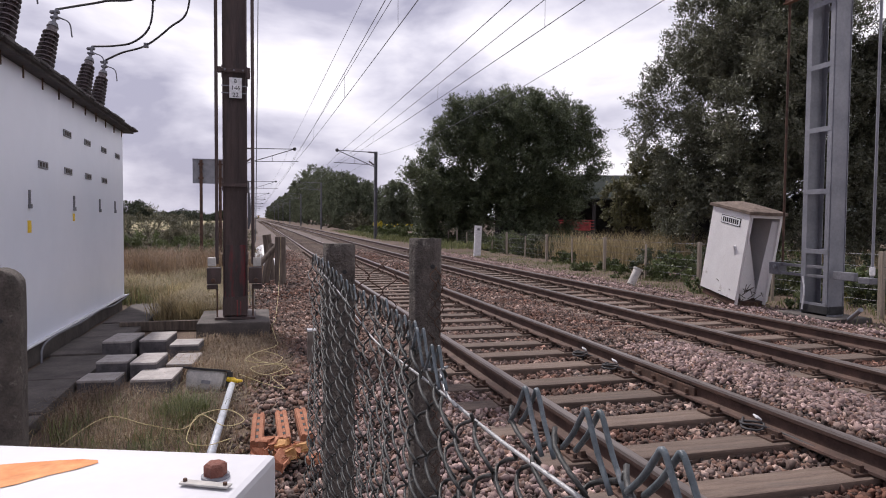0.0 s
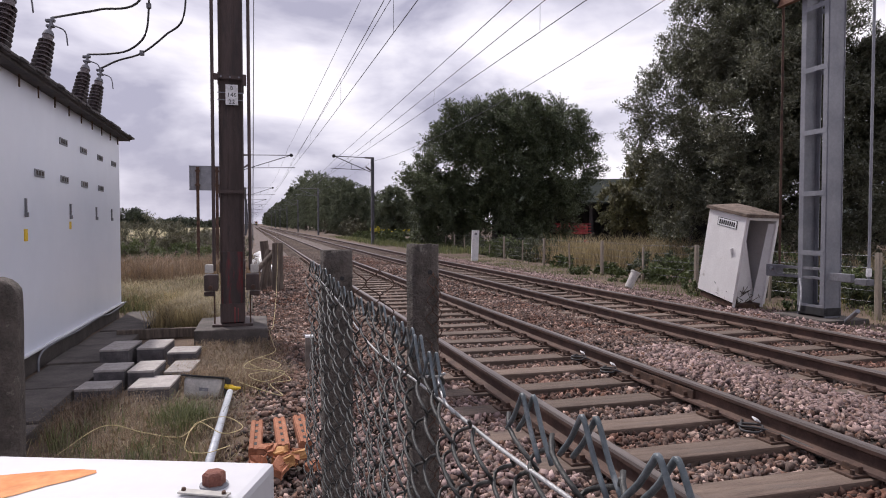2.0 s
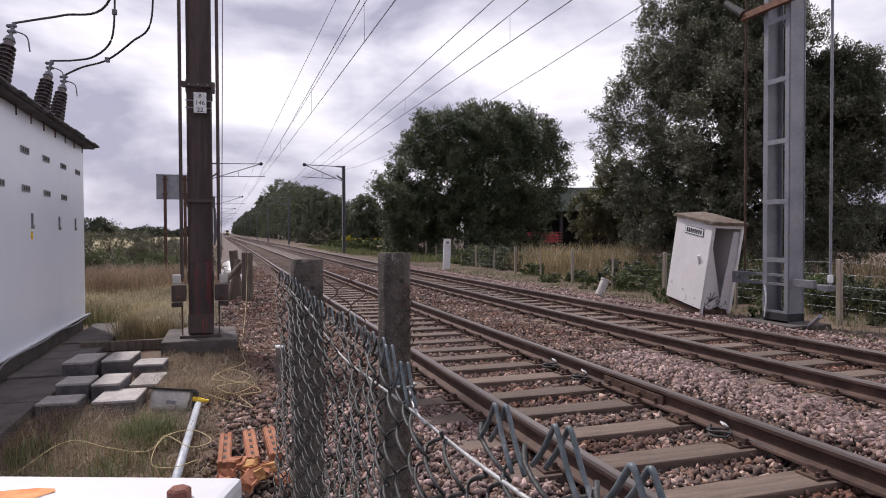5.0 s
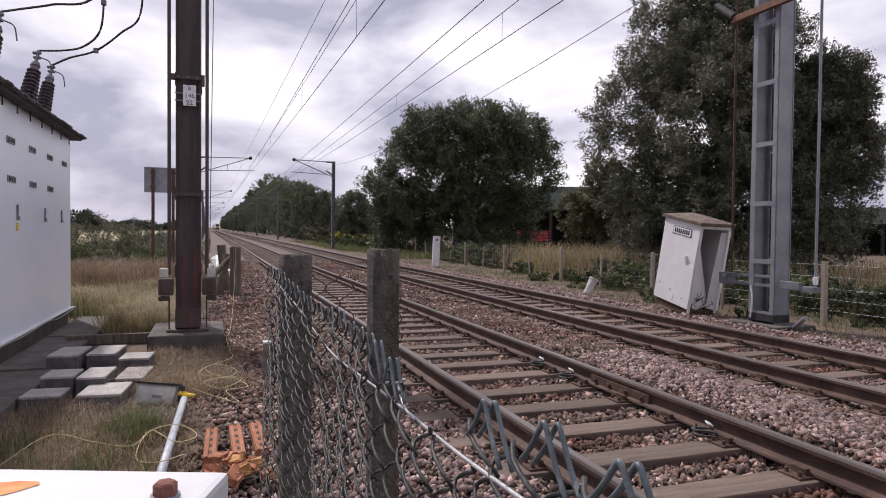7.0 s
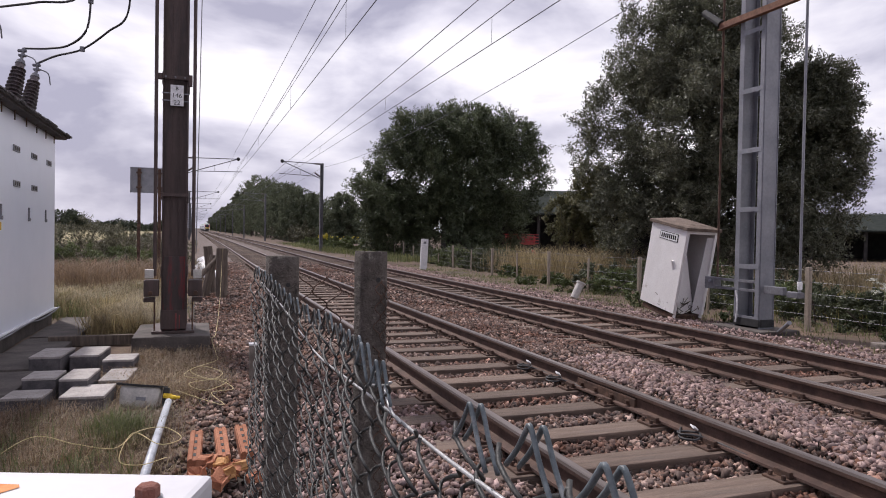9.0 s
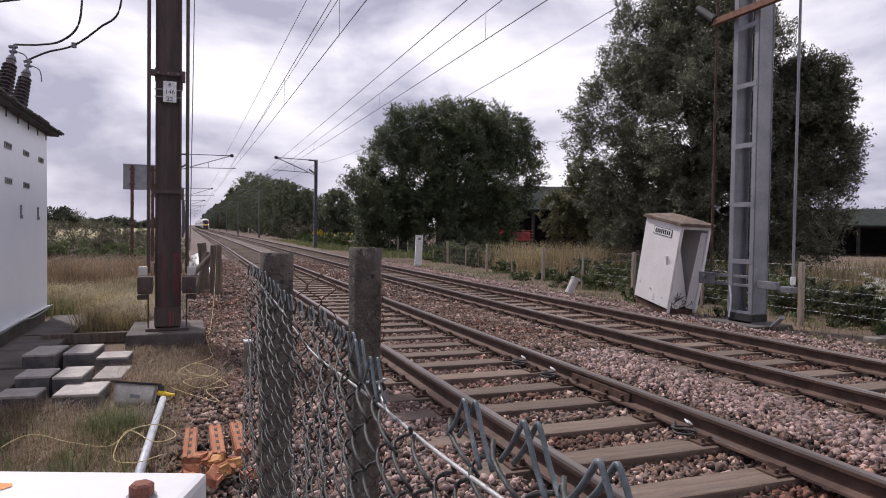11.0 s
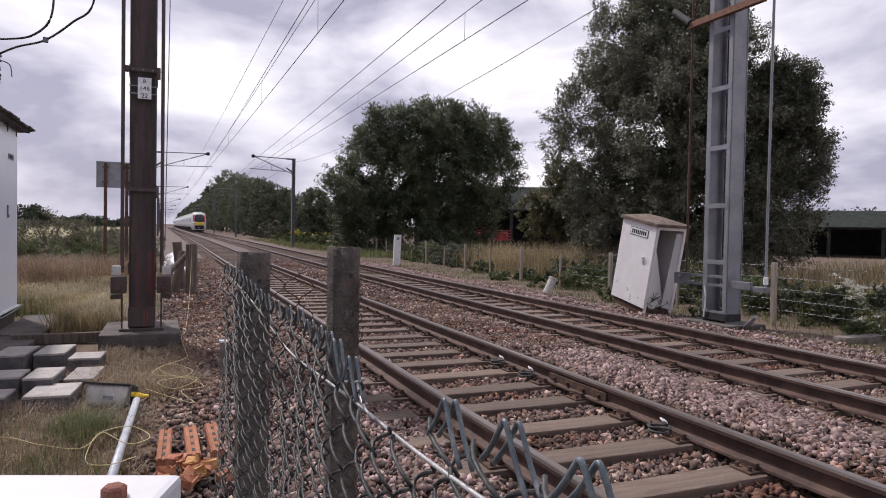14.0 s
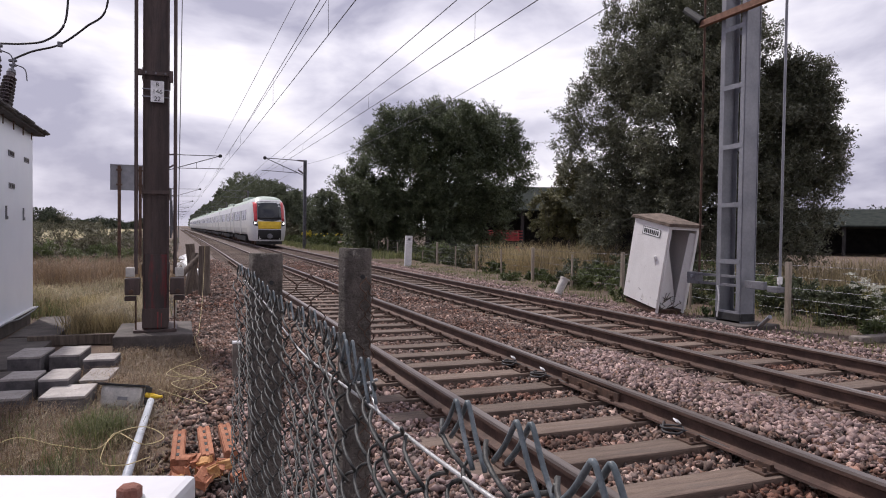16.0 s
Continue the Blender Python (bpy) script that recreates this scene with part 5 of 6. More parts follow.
part("edge_trim", boxes(((0, -0.02, 3.455), (1.07, 0.03, 0.03)), ((0, -0.02, 2.70), (1.07, 0.03, 0.03)), ((-0.52, -0.02, 3.08), (0.03, 0.03, 0.76)), ((0.52, -0.02, 3.08), (0.03, 0.03, 0.76))), M["steel"], s)
for x in (-0.28, 0.30):
    part("post", boxes(((x, -0.06, 1.58), (0.09, 0.07, 3.7), 0.006)), M["rust"], s, "rusty brown steel post")
    for z in (2.85, 3.3):
        part("clip", boxes(((x, -0.10, z), (0.16, 0.03, 0.05), 0.004)), M["rust"], s)


def timber_post(x, y, top, r, lean=0.0, brace=None, label="old weathered timber strainer post"):
    t = thing("timber_post", label, "timber post", "old timber posts", at=pose(x, y, 0, 0, lean, random.uniform(0, 90)))
    bm = rods(((0, 0, -0.3), (0, 0, top), r, r * 0.92, 14))
    part("shaft", bm, M["wood"], t, smooth=False)
    if brace:
        bm = rods(((0, 0, top * 0.75), brace, r * 0.5, r * 0.5, 10))
        part("brace", bm, M["wood"], t, "leaning timber brace")


timber_post(0.46, 16.6, 1.12, 0.14)
timber_post(0.27, 18.2, 1.15, 0.12, -7)
timber_post(0.10, 17.3, 0.95, 0.10, 12)
t = thing("timber_brace", "fallen timber strut leaning on the old posts", "timber", at=pose(0, 0, 0))
part("strut", rods(((-0.35, 16.2, 0.12), (0.44, 16.9, 0.95), 0.07, 0.06, 10)), M["wood"], t)
for k in range(14):
    bm = bmesh.new()
    bmesh.ops.create_icosphere(bm, subdivisions=2, radius=1.0)
    for q in bm.verts:
        q.co *= 1 + 0.3 * noise.noise(q.co * 2 + Vector((k, 0, 0)))
    w = part("white_sack", bm, M["plastic"])
    w.matrix_basis = pose(0.35 + random.uniform(-0.35, 0.25), 24 + k * 1.2, -0.08, 0, 0, random.uniform(0, 90)) @ Matrix.Diagonal((0.26, 0.4, random.uniform(0.18, 0.4), 1))
    tagged(w, "crumpled white plastic sack on the cess", "sack", "white plastic sacks")


def bush(name, label, at, lobes, per, leaves, size, mat, group="", category="bush", clump=(0.16, 0.30), reach=1.5, stems=3):
    b = thing(name, label, category, group, at=pose(*at))
    c, r, u = [], [], []
    for x, y, z, rx, ry, rz in lobes:
        for _ in range(per):
            d = rng.normal(size=3)
            d /= np.linalg.norm(d)
            k = rng.uniform(0.3, 1.0) ** 0.6
            c.append((x + d[0] * rx * k, y + d[1] * ry * k, z + d[2] * rz * k))
            r.append(rng.uniform(*clump) * min(rx, ry, rz) ** 0.6)
            u.append(d)
    v, f = sprigs(np.array(c), np.array(r), np.array(u), leaves, size, reach=reach)
    f = f[v[f[:, 2], 2] > -0.05]
    part("foliage", raw_mesh("foliage", v, f, M[mat]), None, b)
    for x, y, z, rx, ry, rz in lobes:
        for k in range(stems):
            a = Vector((x + random.uniform(-0.2, 0.2), y, -0.15))
            e = Vector((x + random.uniform(-rx, rx) * 0.7, y + random.uniform(-ry, ry) * 0.7, z + rz * 0.5))
            part("stem", tube(bmesh.new(), smooth_line([a, a.lerp(e, 0.5) + Vector((0, 0, 0.15 * rz)), e], 3), 0.012 + 0.008 * min(rz, 1.5), 5), M["bark"], b)
    return b


bush("bramble_hedge", "tangled bramble hedge, pale green in leaf", (-4.6, 26.5, 0), [(-2.6, 0, 0.75, 1.5, 1.6, 0.85), (-1.0, 0.3, 0.90, 1.6, 1.6, 0.95), (0.6, 0, 0.95, 1.6, 1.6, 0.95), (2.0, 0.5, 0.80, 1.4, 1.5, 0.85), (3.3, 1, 0.6, 1.2, 1.4, 0.75), (-4.6, 1, 0.6, 1.6, 1.5, 1.0), (-6.8, 1, 0.5, 1.6, 1.5, 0.9), (-1.5, -1.2, 0.4, 2.2, 1.0, 0.8), (1.5, -1.2, 0.4, 2.2, 1.0, 0.8)], 90, 170000, 0.030, "hedge", "left hedges", "hedge")
bush("bramble_bush", "low green bramble bush in dry grass", (-3.9, 23.8, 0), [(-1.5, 0, 0.40, 1.2, 0.9, 0.60), (0.2, 0, 0.45, 1.2, 0.9, 0.60), (1.6, 0, 0.4, 1.0, 0.8, 0.55)], 50, 36000, 0.030, "weed", "left hedges")
v, f = blades(patch(-6.5, -0.6, 17.5, 24.5, 13000, 130, 0.30), -0.13, 0.80, 1.0, 0.010)
tagged(part("dead_reeds", raw_mesh("dead_reeds", v, f, M["deadgrass"]), None), "tall brown dead stems in front of the hedge", "grass", kind="stuff")
v, f = blades(np.concatenate([patch(-1.45, -0.8, 10.7, 13.6, 5200, 34, 0.14), patch(-3.6, -0.75, 13.7, 19.0, 13000, 95, 0.26)]), -0.13, 0.42, 1.15, 0.009)
tagged(part("dry_grass", raw_mesh("dry_grass", v, f, M["drygrass"]), None), "straw-coloured dry grass behind the mast", "grass", kind="stuff")
v, f = blades(patch(-3.6, -0.75, 12.6, 22.0, 6500, 60, 0.30), -0.13, 0.34, 1.0, 0.010)
tagged(part("green_grass", raw_mesh("green_grass", v, f, M["greengrass"]), None), "green grass tufts among dry grass", "grass", kind="stuff")
v, f = blades(np.concatenate([patch(-1.55, -0.30, 3.6, 6.5, 9000, 46, 0.13), patch(-0.75, 0.15, 6.8, 9.2, 9000, 60, 0.15)]), -0.13, 0.17, 1.6, 0.0036)
tagged(part("dead_grass", raw_mesh("dead_grass", v, f, M["deadgrass"]), None), "flattened brown dead grass near the hut", "grass", kind="stuff")
v, f = blades(np.concatenate([patch(-1.5, -0.25, 3.6, 6.5, 1800, 40, 0.18), patch(-0.7, 0.1, 6.8, 9.2, 1800, 40, 0.16)]), -0.115, 0.13, 2.8, 0.0034)
tagged(part("lying_straw", raw_mesh("lying_straw", v, f, M["drygrass"]), None), "pale straw lying over the dead grass", "grass", kind="stuff")
v, f = blades(np.concatenate([patch(-0.72, -0.48, 5.2, 6.0, 900, 7, 0.06), patch(-1.5, -0.4, 4.2, 6.0, 450, 10, 0.06)]), -0.13, 0.24, 1.0, 0.005)
tagged(part("green_grass", raw_mesh("green_grass", v, f, M["greengrass"]), None), "green grass tufts in the dead grass", "grass", kind="stuff")


# ---- far side: leaning cabinet, fence, small things ----
def leaning_cabinet():
    c = thing("leaning_booth", "leaning grimy white booth with a missing door and mossy roof", "booth",
              at=Matrix.Translation((8.85, 10.72, -0.06)) @ pose(0, 0, 0, 10.5, 1.5, 0))
    w, d, h = 0.76, 1.08, 1.78
    side = part("side_wall", boxes(((0.02, d / 2, h / 2 + 0.06), (0.04, d, h - 0.06), 0.005)), M["loowhite"], c, "grimy white side panel with a name plate")
    part("side_wall", boxes(((w - 0.02, d / 2, h / 2 + 0.03), (0.04, d, h - 0.06), 0.005)), M["loowhite"], c, "grimy white side panel")
    # dark material stands in for the shade inside the booth
    part("back_wall", boxes(((w / 2, d - 0.02, h / 2 + 0.03), (w - 0.09, 0.04, h - 0.06), 0.005)), M["plinth"], c, "back panel with the interior's shade in its colour")
    part("door_frame", boxes(((0.055, 0.02, h / 2), (0.03, 0.06, h), 0.004), ((w - 0.055, 0.02, h / 2), (0.03, 0.06, h), 0.004), ((w / 2, 0.02, h - 0.03), (w - 0.14, 0.06, 0.06), 0.004)), M["loowhite"], c)
    part("base", boxes(((w / 2, d / 2, 0.0), (w * 0.9, d * 0.9, 0.10), 0.01)), M["rust"], c)
    part("fallen_door", boxes(((0.30, 0.22, 0.62), (0.42, 0.03, 1.15), 0.005, pose(0, 0, 0, -8, -14, 10))), M["loowhite"], c, "broken white door panel leaning inside")
    part("open_panel", boxes(((w - 0.10, 0.08, 0.86), (0.17, 0.03, 1.58), 0.005, pose(0, 0, 0, 0, 2, -35))), M["loowhite"], c, "grimy white door edge")
    bm = boxes(((w / 2, d / 2, h + 0.03), (w + 0.10, d + 0.10, 0.06), 0.01))
    ridge = [bm.verts.new(p) for p in ((-0.05, -0.05, h + 0.062), (w + 0.05, -0.05, h + 0.062), (w + 0.05, d + 0.05, h + 0.062), (-0.05, d + 0.05, h + 0.062))]
    apex = [bm.verts.new(p) for p in ((w / 2, d * 0.3, h + 0.16), (w / 2, d * 0.7, h + 0.16))]
    for face in ((ridge[0], ridge[1], apex[0]), (ridge[1], ridge[2], apex[1], apex[0]), (ridge[2], ridge[3], apex[1]), (ridge[3], ridge[0], apex[0], apex[1])):
        bm.faces.new(face)
    part("roof", bm, M["mossroof"], c, "mossy brown roof")
    plate = part("name_plate", boxes(((-0.004, d * 0.46, h - 0.20), (0.008, 0.56, 0.165), 0.003)), M["ink"], side, "white plate with black border and lettering")
    part("plate_face", boxes(((-0.0085, d * 0.46, h - 0.20), (0.004, 0.53, 0.14), 0.001)), M["plastic"], side)
    for k in range(8):
        part("lettering_bar", boxes(((-0.0115, d * 0.46 - 0.205 + k * 0.0586, h - 0.20), (0.003, 0.040, 0.088), 0.001)), M["ink"], side, "black plate lettering")
    bm = bmesh.new()
    for k in range(40):
        p = Vector((random.uniform(0.1, w - 0.1), random.uniform(-0.1, 0.6), random.uniform(0.05, 0.3)))
        rod(bm, p, p + Vector((random.uniform(-0.3, 0.3), random.uniform(-0.3, 0.3), random.uniform(-0.1, 0.25))), 0.008, 0.005, 5)
    tagged(part("dead_twigs", bm, M["bark"], c), "dead twigs and litter", kind="stuff")


leaning_cabinet()


def wire_fence():
    f = thing("wire_fence", "post and wire boundary fence with pale timber posts", "fence")
    line = [(10.6 + 0.06 * max(0, y - 10), y) for y in np.arange(1.0, 62, 2.7)]
    post = finish(box(bmesh.new(), (0, 0, 0.52), (0.085, 0.085, 1.35), 0.01), "fence_post", M["fencewood"])
    slim = finish(box(bmesh.new(), (0, 0, 0.45), (0.05, 0.05, 1.2), 0.006), "fence_stake", M["fencewood"])
    for k, (x, y) in enumerate(line):
        o = part("fence_post" if k % 2 else "fence_stake", post if k % 2 else slim, None, f)
        o.matrix_basis = pose(x, y, -0.15, random.uniform(-2, 2), random.uniform(-2, 2), 5)
    for z in (0.15, 0.35, 0.55, 0.76, 0.98):
        part("fence_wire", tube(bmesh.new(), [(x, y, z + 0.02 * math.sin(y)) for x, y in line], 0.0032, 4), M["wire"], f)


wire_fence()
m = thing("marker_post", "white painted concrete marker post beside the far track", "marker post", at=pose(9.97, 29.8, 0, 0, 2, 0))
part("shaft", boxes(((0, 0, 0.58), (0.34, 0.12, 1.55), 0.01)), M["plastic"], m)
part("plate", boxes(((0, -0.064, 1.18), (0.12, 0.006, 0.10))), M["darksteel"], m)
m = thing("junction_lamp", "grey cylindrical lamp housing tilted beside the far track", "lamp", at=pose(9.2, 14.9, 0.05, 0, 28, 0))
part("barrel", rods(((0, 0, -0.12), (0, 0, 0.30), 0.10, 0.11, 14)), M["lampbody"], m)
part("collar", rods(((0, 0, 0.30), (0, 0, 0.34), 0.13, 0.13, 14)), M["lampbody"], m)
m = thing("metal_offcut", "short pale metal bar leaning on the stones", "metal bar", at=pose(9.25, 8.35, 0.06, 0, 0, -35))
part("bar", rods(((-0.05, 0.3, -0.12), (-0.02, -0.28, 0.12), 0.035, 0.035, 10)), M["steel"], m)
tagged(part("concrete_rubble", boxes(((10.3, 7.2, -0.1), (0.9, 0.25, 0.12), 0.03), ((11.2, 7.6, -0.1), (0.7, 0.2, 0.1), 0.03)), M["concrete"]), "pale broken concrete edging in weeds", "rubble")

# undergrowth along the fence
for k in range(52):
    y = 4.5 + (k % 30) * 1.35 + (0.6 if k >= 30 else 0)
    x = (11.3 if k < 30 else 12.6) + 0.06 * max(0, y - 10) + random.uniform(-0.25, 0.7)
    s = random.uniform(0.65, 1.15)
    if 19.0 < y < 27.5 and (k >= 30 or k % 3):
        continue
    if y < 11.5:
        s *= 0.78 if k < 30 else 0.6
    elif 19.0 < y < 27.5:
        s *= 0.5
    green = k % 4 == 1 or 19 < y < 27.5
    bush("bramble_bush", "green weeds along the boundary fence" if green else "bramble undergrowth along the boundary fence", (x, y, -0.15), [(0, 0, s * 0.35, s, s, s * 0.6), (s * 0.7, s * 0.6, s * 0.4, s * 0.9, s, s * 0.6)], 22, 5200, 0.045, "weed" if green else "bramble", "fence undergrowth", stems=1)
for x, y, s in ((10.0, 11.9, 0.4), (10.1, 13.4, 0.35), (10.3, 10.6, 0.3), (10.4, 17.5, 0.35), (10.6, 20.3, 0.4), (9.9, 9.9, 0.22), (10.7, 7.4, 0.3)):
    bush("bramble_bush", "low green weeds beside the far track", (x, y, -0.15), [(0, 0, s * 0.35, s, s, s * 0.6)], 14, 2200, 0.035, "weed", "fence undergrowth", stems=2)


def umbel(x, y, h):
    """A tall stem with flat heads of tiny white flowers."""
    t = thing("white_umbel_flower", "tall white umbel flower by the wire fence", "flower", "white umbel flowers", at=pose(x, y, -0.2, random.uniform(-8, 8), random.uniform(-8, 8), random.uniform(0, 360)))
    part("stalk", rods(((0, 0, 0), (0, 0, h), 0.007, 0.004, 5)), M["greengrass"], t)
    for k in range(5):
        a = k * 2.4
        tip = Vector((math.cos(a) * 0.16, math.sin(a) * 0.16, h + random.uniform(-0.22, 0.06)))
        part("branch", rods(((0, 0, h * 0.72), tip, 0.004, 0.003, 4)), M["greengrass"], t)
        q = rng.normal(size=(60, 3)) * np.array([0.042, 0.042, 0.012]) + np.array(tip)
        n = rng.normal(size=(60, 3, 3)) * 0.011
        tagged(part("flower_head", raw_mesh("flower_head", (q[:, None, :] + n).reshape(-1, 3), np.arange(180).reshape(-1, 3), M["whitebloom"]), None, t), "cluster of tiny white flowers", kind="stuff")


for x, y, h in ((11.25, 8.2, 0.95), (11.45, 8.0, 0.8), (11.3, 7.75, 0.7), (11.7, 7.95, 0.85), (11.1, 7.5, 0.55), (13.6, 9.9, 0.9)):
    umbel(x, y, h)
v, f = blades(np.concatenate([patch(13.2, 15.8, 22.0, 30.0, 2600, 70, 0.35), patch(16.0, 44.0, 3.0, 20.0, 17000, 300, 0.8)]), -0.25, 0.95, 0.75, 0.02)
tagged(part("dry_grass", raw_mesh("dry_grass", v, f, M["drygrass"]), None), "tall straw-coloured grass beyond the fence", "grass", kind="stuff")
v, f = blades(patch(13.0, 16.0, 20.5, 28.0, 3600, 46, 0.34), -0.25, 1.25, 0.6, 0.016)
tagged(part("dry_grass", raw_mesh("dry_grass", v, f, M["drygrass"]), None), "tall clump of straw-coloured grass behind the fence", "grass", kind="stuff")
v, f = blades(patch(12.2, 24.0, 3.0, 14.0, 15000, 260, 0.5), -0.25, 0.50, 0.8, 0.014)
tagged(part("green_grass", raw_mesh("green_grass", v, f, M["meadow"]), None), "yellow-green meadow grass beyond the fence", "grass", kind="stuff")
v, f = blades(np.concatenate([patch(9.0, 11.6, 4.0, 34.0, 8500, 260, 0.24)]), -0.16, 0.15, 0.8, 0.010)
tagged(part("green_grass", raw_mesh("green_grass", v, f, M["greengrass"]), None), "short weeds and grass at the edge of the far track", "grass", kind="stuff")

# ---- trees ----
tree("willow_tree", "broad dense dark green willow tree", (17.6, 45.0, -0.3), 13.0,
     [(0, 0, 6.2, 5.4, 4.5, 4.8), (-4.0, 0.5, 5.2, 3.2, 3.2, 3.8), (4.2, 0, 6.2, 2.8, 3.0, 3.6), (-2.2, 0, 8.6, 3.4, 3.0, 2.3), (2.9, 0, 8.8, 3.2, 3.0, 2.2), (0.6, -1, 9.8, 2.6, 2.0, 1.3), (-4.6, 1.0, 2.6, 2.0, 2.2, 2.6), (-1, -2.2, 2.6, 3.2, 2.0, 2.6), (-5.0, 2, 4.2, 1.4, 1.8, 2.0), (2.4, -1.8, 3.0, 2.4, 1.8, 2.4), (0.2, -2.4, 6.2, 3.6, 2.0, 3.0)],
     125, 330000, 0.085, M["leaf"], 0.35, group="line side trees", clump=(0.24, 0.46))
tree("willow_tree", "very large grey-green willow tree full to the ground", (18.6, 20.6, -0.3), 13.0,
     [(0, 0, 6.3, 3.8, 3.8, 4.6), (-2.4, 1.8, 5.6, 2.1, 2.2, 2.9), (2.0, -1.8, 5.2, 2.2, 2.2, 2.9), (-1.3, 1.0, 9.2, 2.4, 2.4, 2.3), (0.0, 0.0, 9.8, 2.1, 2.1, 2.0), (-1.9, 1.3, 2.6, 2.1, 2.0, 2.4), (2.2, -2.2, 2.8, 1.9, 2.0, 2.4), (0, -2.0, 3.0, 2.3, 2.0, 2.9), (2.5, -2.5, 6.6, 1.4, 1.5, 1.6), (-1.5, -1, 8, 2.1, 2.1, 2.1), (3.0, -2.9, 4.8, 1.2, 1.2, 1.1), (2.4, -2.6, 7.2, 1.3, 1.3, 1.3), (-2.2, -2.2, 5.8, 1.8, 1.8, 2.6), (-1.2, -2.0, 8.8, 1.6, 1.6, 1.8), (-0.2, -2.9, 5.2, 1.6, 1.4, 2.2), (-1.8, -1.6, 2.8, 1.7, 1.6, 2.2)],
     115, 460000, 0.060, M["leafpale"], 0.4, group="line side trees", clump=(0.20, 0.40))
bush("alder_bush", "tall olive-green bush between the trees", (16.9, 26.6, -0.2), [(0, 0, 3.4, 1.3, 1.3, 1.8), (0.8, -0.6, 2.4, 1.4, 1.2, 1.8), (-0.8, 0.5, 2.6, 1.0, 1.0, 1.2), (0.4, -0.3, 4.3, 0.8, 0.8, 0.8)], 70, 46000, 0.06, "olive", "line side trees", "bush", stems=4)
for k in range(36):
    y = 94 + k * 13.5 + max(0, k - 22) * 12 + random.uniform(-3, 3)
    h = float(np.interp(y, (97, 122, 142, 182, 255, 349, 560, 800), (7.2, 10.0, 12.8, 17.0, 16.2, 15.4, 14.6, 14.0))) + random.uniform(-1.2, 0.6)
    near = y < 215
    x = (15.6 if near else 17.0) + random.uniform(-0.8, 1.2) + (3 if k == 0 else 0) + bend(y)
    r = h * (0.29 if near else 0.24) + random.uniform(0, 0.7)
    tree("far_tree", "distant leafy tree in the belt along the line", (x, y, -0.3 + rise(y)), h,
         [(0, 0, h * 0.55, r, r, h * 0.40), (-r * 0.5, 0, h * 0.32, r * 0.75, r * 0.7, h * 0.32), (r * 0.5, -1, h * 0.38, r * 0.8, r * 0.7, h * 0.36), (0.3, 0, h * 0.74, r * 0.7, r * 0.7, h * 0.22), (r * 1.3, 0.5, h * 0.42, r * 0.8, r * 0.8, h * 0.38)],
         70 if near else 40, 24000 if near else 13000, 0.165 if near else 0.38, M["leaffar"], 0.25, group="distant tree belt", clump=(0.30, 0.5), reach=0.95)
for x, y, h in ((21, 132, 10.5), (26, 138, 10.0), (31, 140, 9.0), (37, 142, 8.0), (43, 146, 7.6)):
    tree("far_tree", "distant leafy tree in the belt along the line", (x, y, -0.3), h,
         [(0, 0, h * 0.5, 3.6, 3.4, h * 0.44), (-2.2, 0, h * 0.36, 2.4, 2.2, h * 0.34), (2.2, 0, h * 0.4, 2.4, 2.2, h * 0.36)], 50, 20000, 0.17, M["leaffar"], 0.25, group="distant tree belt", clump=(0.28, 0.5), reach=1.2)
for x, y, h in ((13.0, 92, 3.6), (12.8, 98, 3.2), (13.2, 108, 4.8), (12.6, 122, 3.4)):
    bush("sallow_bush", "pale rounded bush beside the distant line", (x, y, -0.2), [(0, 0, h * 0.45, 1.5, 1.8, h * 0.5), (0.8, 1, h * 0.35, 1.4, 1.4, h * 0.4)], 30, 6000, 0.12, "hedge", "distant bushes", stems=1)
bush("yellow_hedge", "low hedge with yellow flowers beside the line", (13.8, 66, -0.2), [(-1.6, -3, 0.55, 1.6, 2.5, 0.7), (0.2, 0, 0.6, 1.8, 2.5, 0.7), (1.8, 3, 0.6, 1.8, 2.5, 0.7), (3.8, 5, 0.6, 1.8, 2.5, 0.7)], 24, 12000, 0.085, "weed", "distant bushes", "hedge", stems=1)
bush("yellow_flowers", "patch of yellow flowers along the hedge", (12.6, 66, 0.3), [(-1.0, 1, 0.85, 0.5, 0.8, 0.35), (1.8, 3, 0.85, 2.6, 3.0, 0.14)], 14, 3600, 0.07, "yellowleaf", "distant bushes", "flowers", stems=1)
v, f = blades(patch(9.4, 13.5, 34.0, 90.0, 9000, 420, 0.35), 0.05, 0.35, 0.7, 0.03)
tagged(part("green_grass", raw_mesh("green_grass", v, f, M["greengrass"]), None), "green verge grass along the distant line", "grass", kind="stuff")
for k in range(9):
    bush("low_hedge", "low leafy hedge beside the distant line", (11.9 + 0.02 * k, 52 + 3.6 * k, 0.1), [(0, 0, 0.4, 0.8, 2.0, 0.65)], 22, 4200, 0.075, "weed", "distant bushes", "hedge", stems=1)
# wooded rise on the skyline
bm_c = []
for k in range(300):
    x = -150 + k * 0.47
    h = 2.6 + 6.5 * max(0, min(1, (-36 - x) / 28)) + 1.2 * math.sin(x * 0.35)
    bm_c.append((x, 300 + random.uniform(-6, 6), 1.4 + random.uniform(0.0, 1.0) * h))
bm_c = np.array(bm_c)
v, f = leaf_cloud(bm_c, np.full(len(bm_c), 2.6), 60000, 0.6)
tagged(part("far_woods", raw_mesh("far_woods", v, f, M["leafdark"]), None), "dark wooded rise on the skyline", "woods", kind="stuff")
hc = np.array([(40 + k * 2.2, 95 + random.uniform(-4, 4), 4.0 + random.uniform(-1, 1.4)) for k in range(45)])
v, f = leaf_cloud(hc, np.full(len(hc), 4.2), 16000, 0.42)
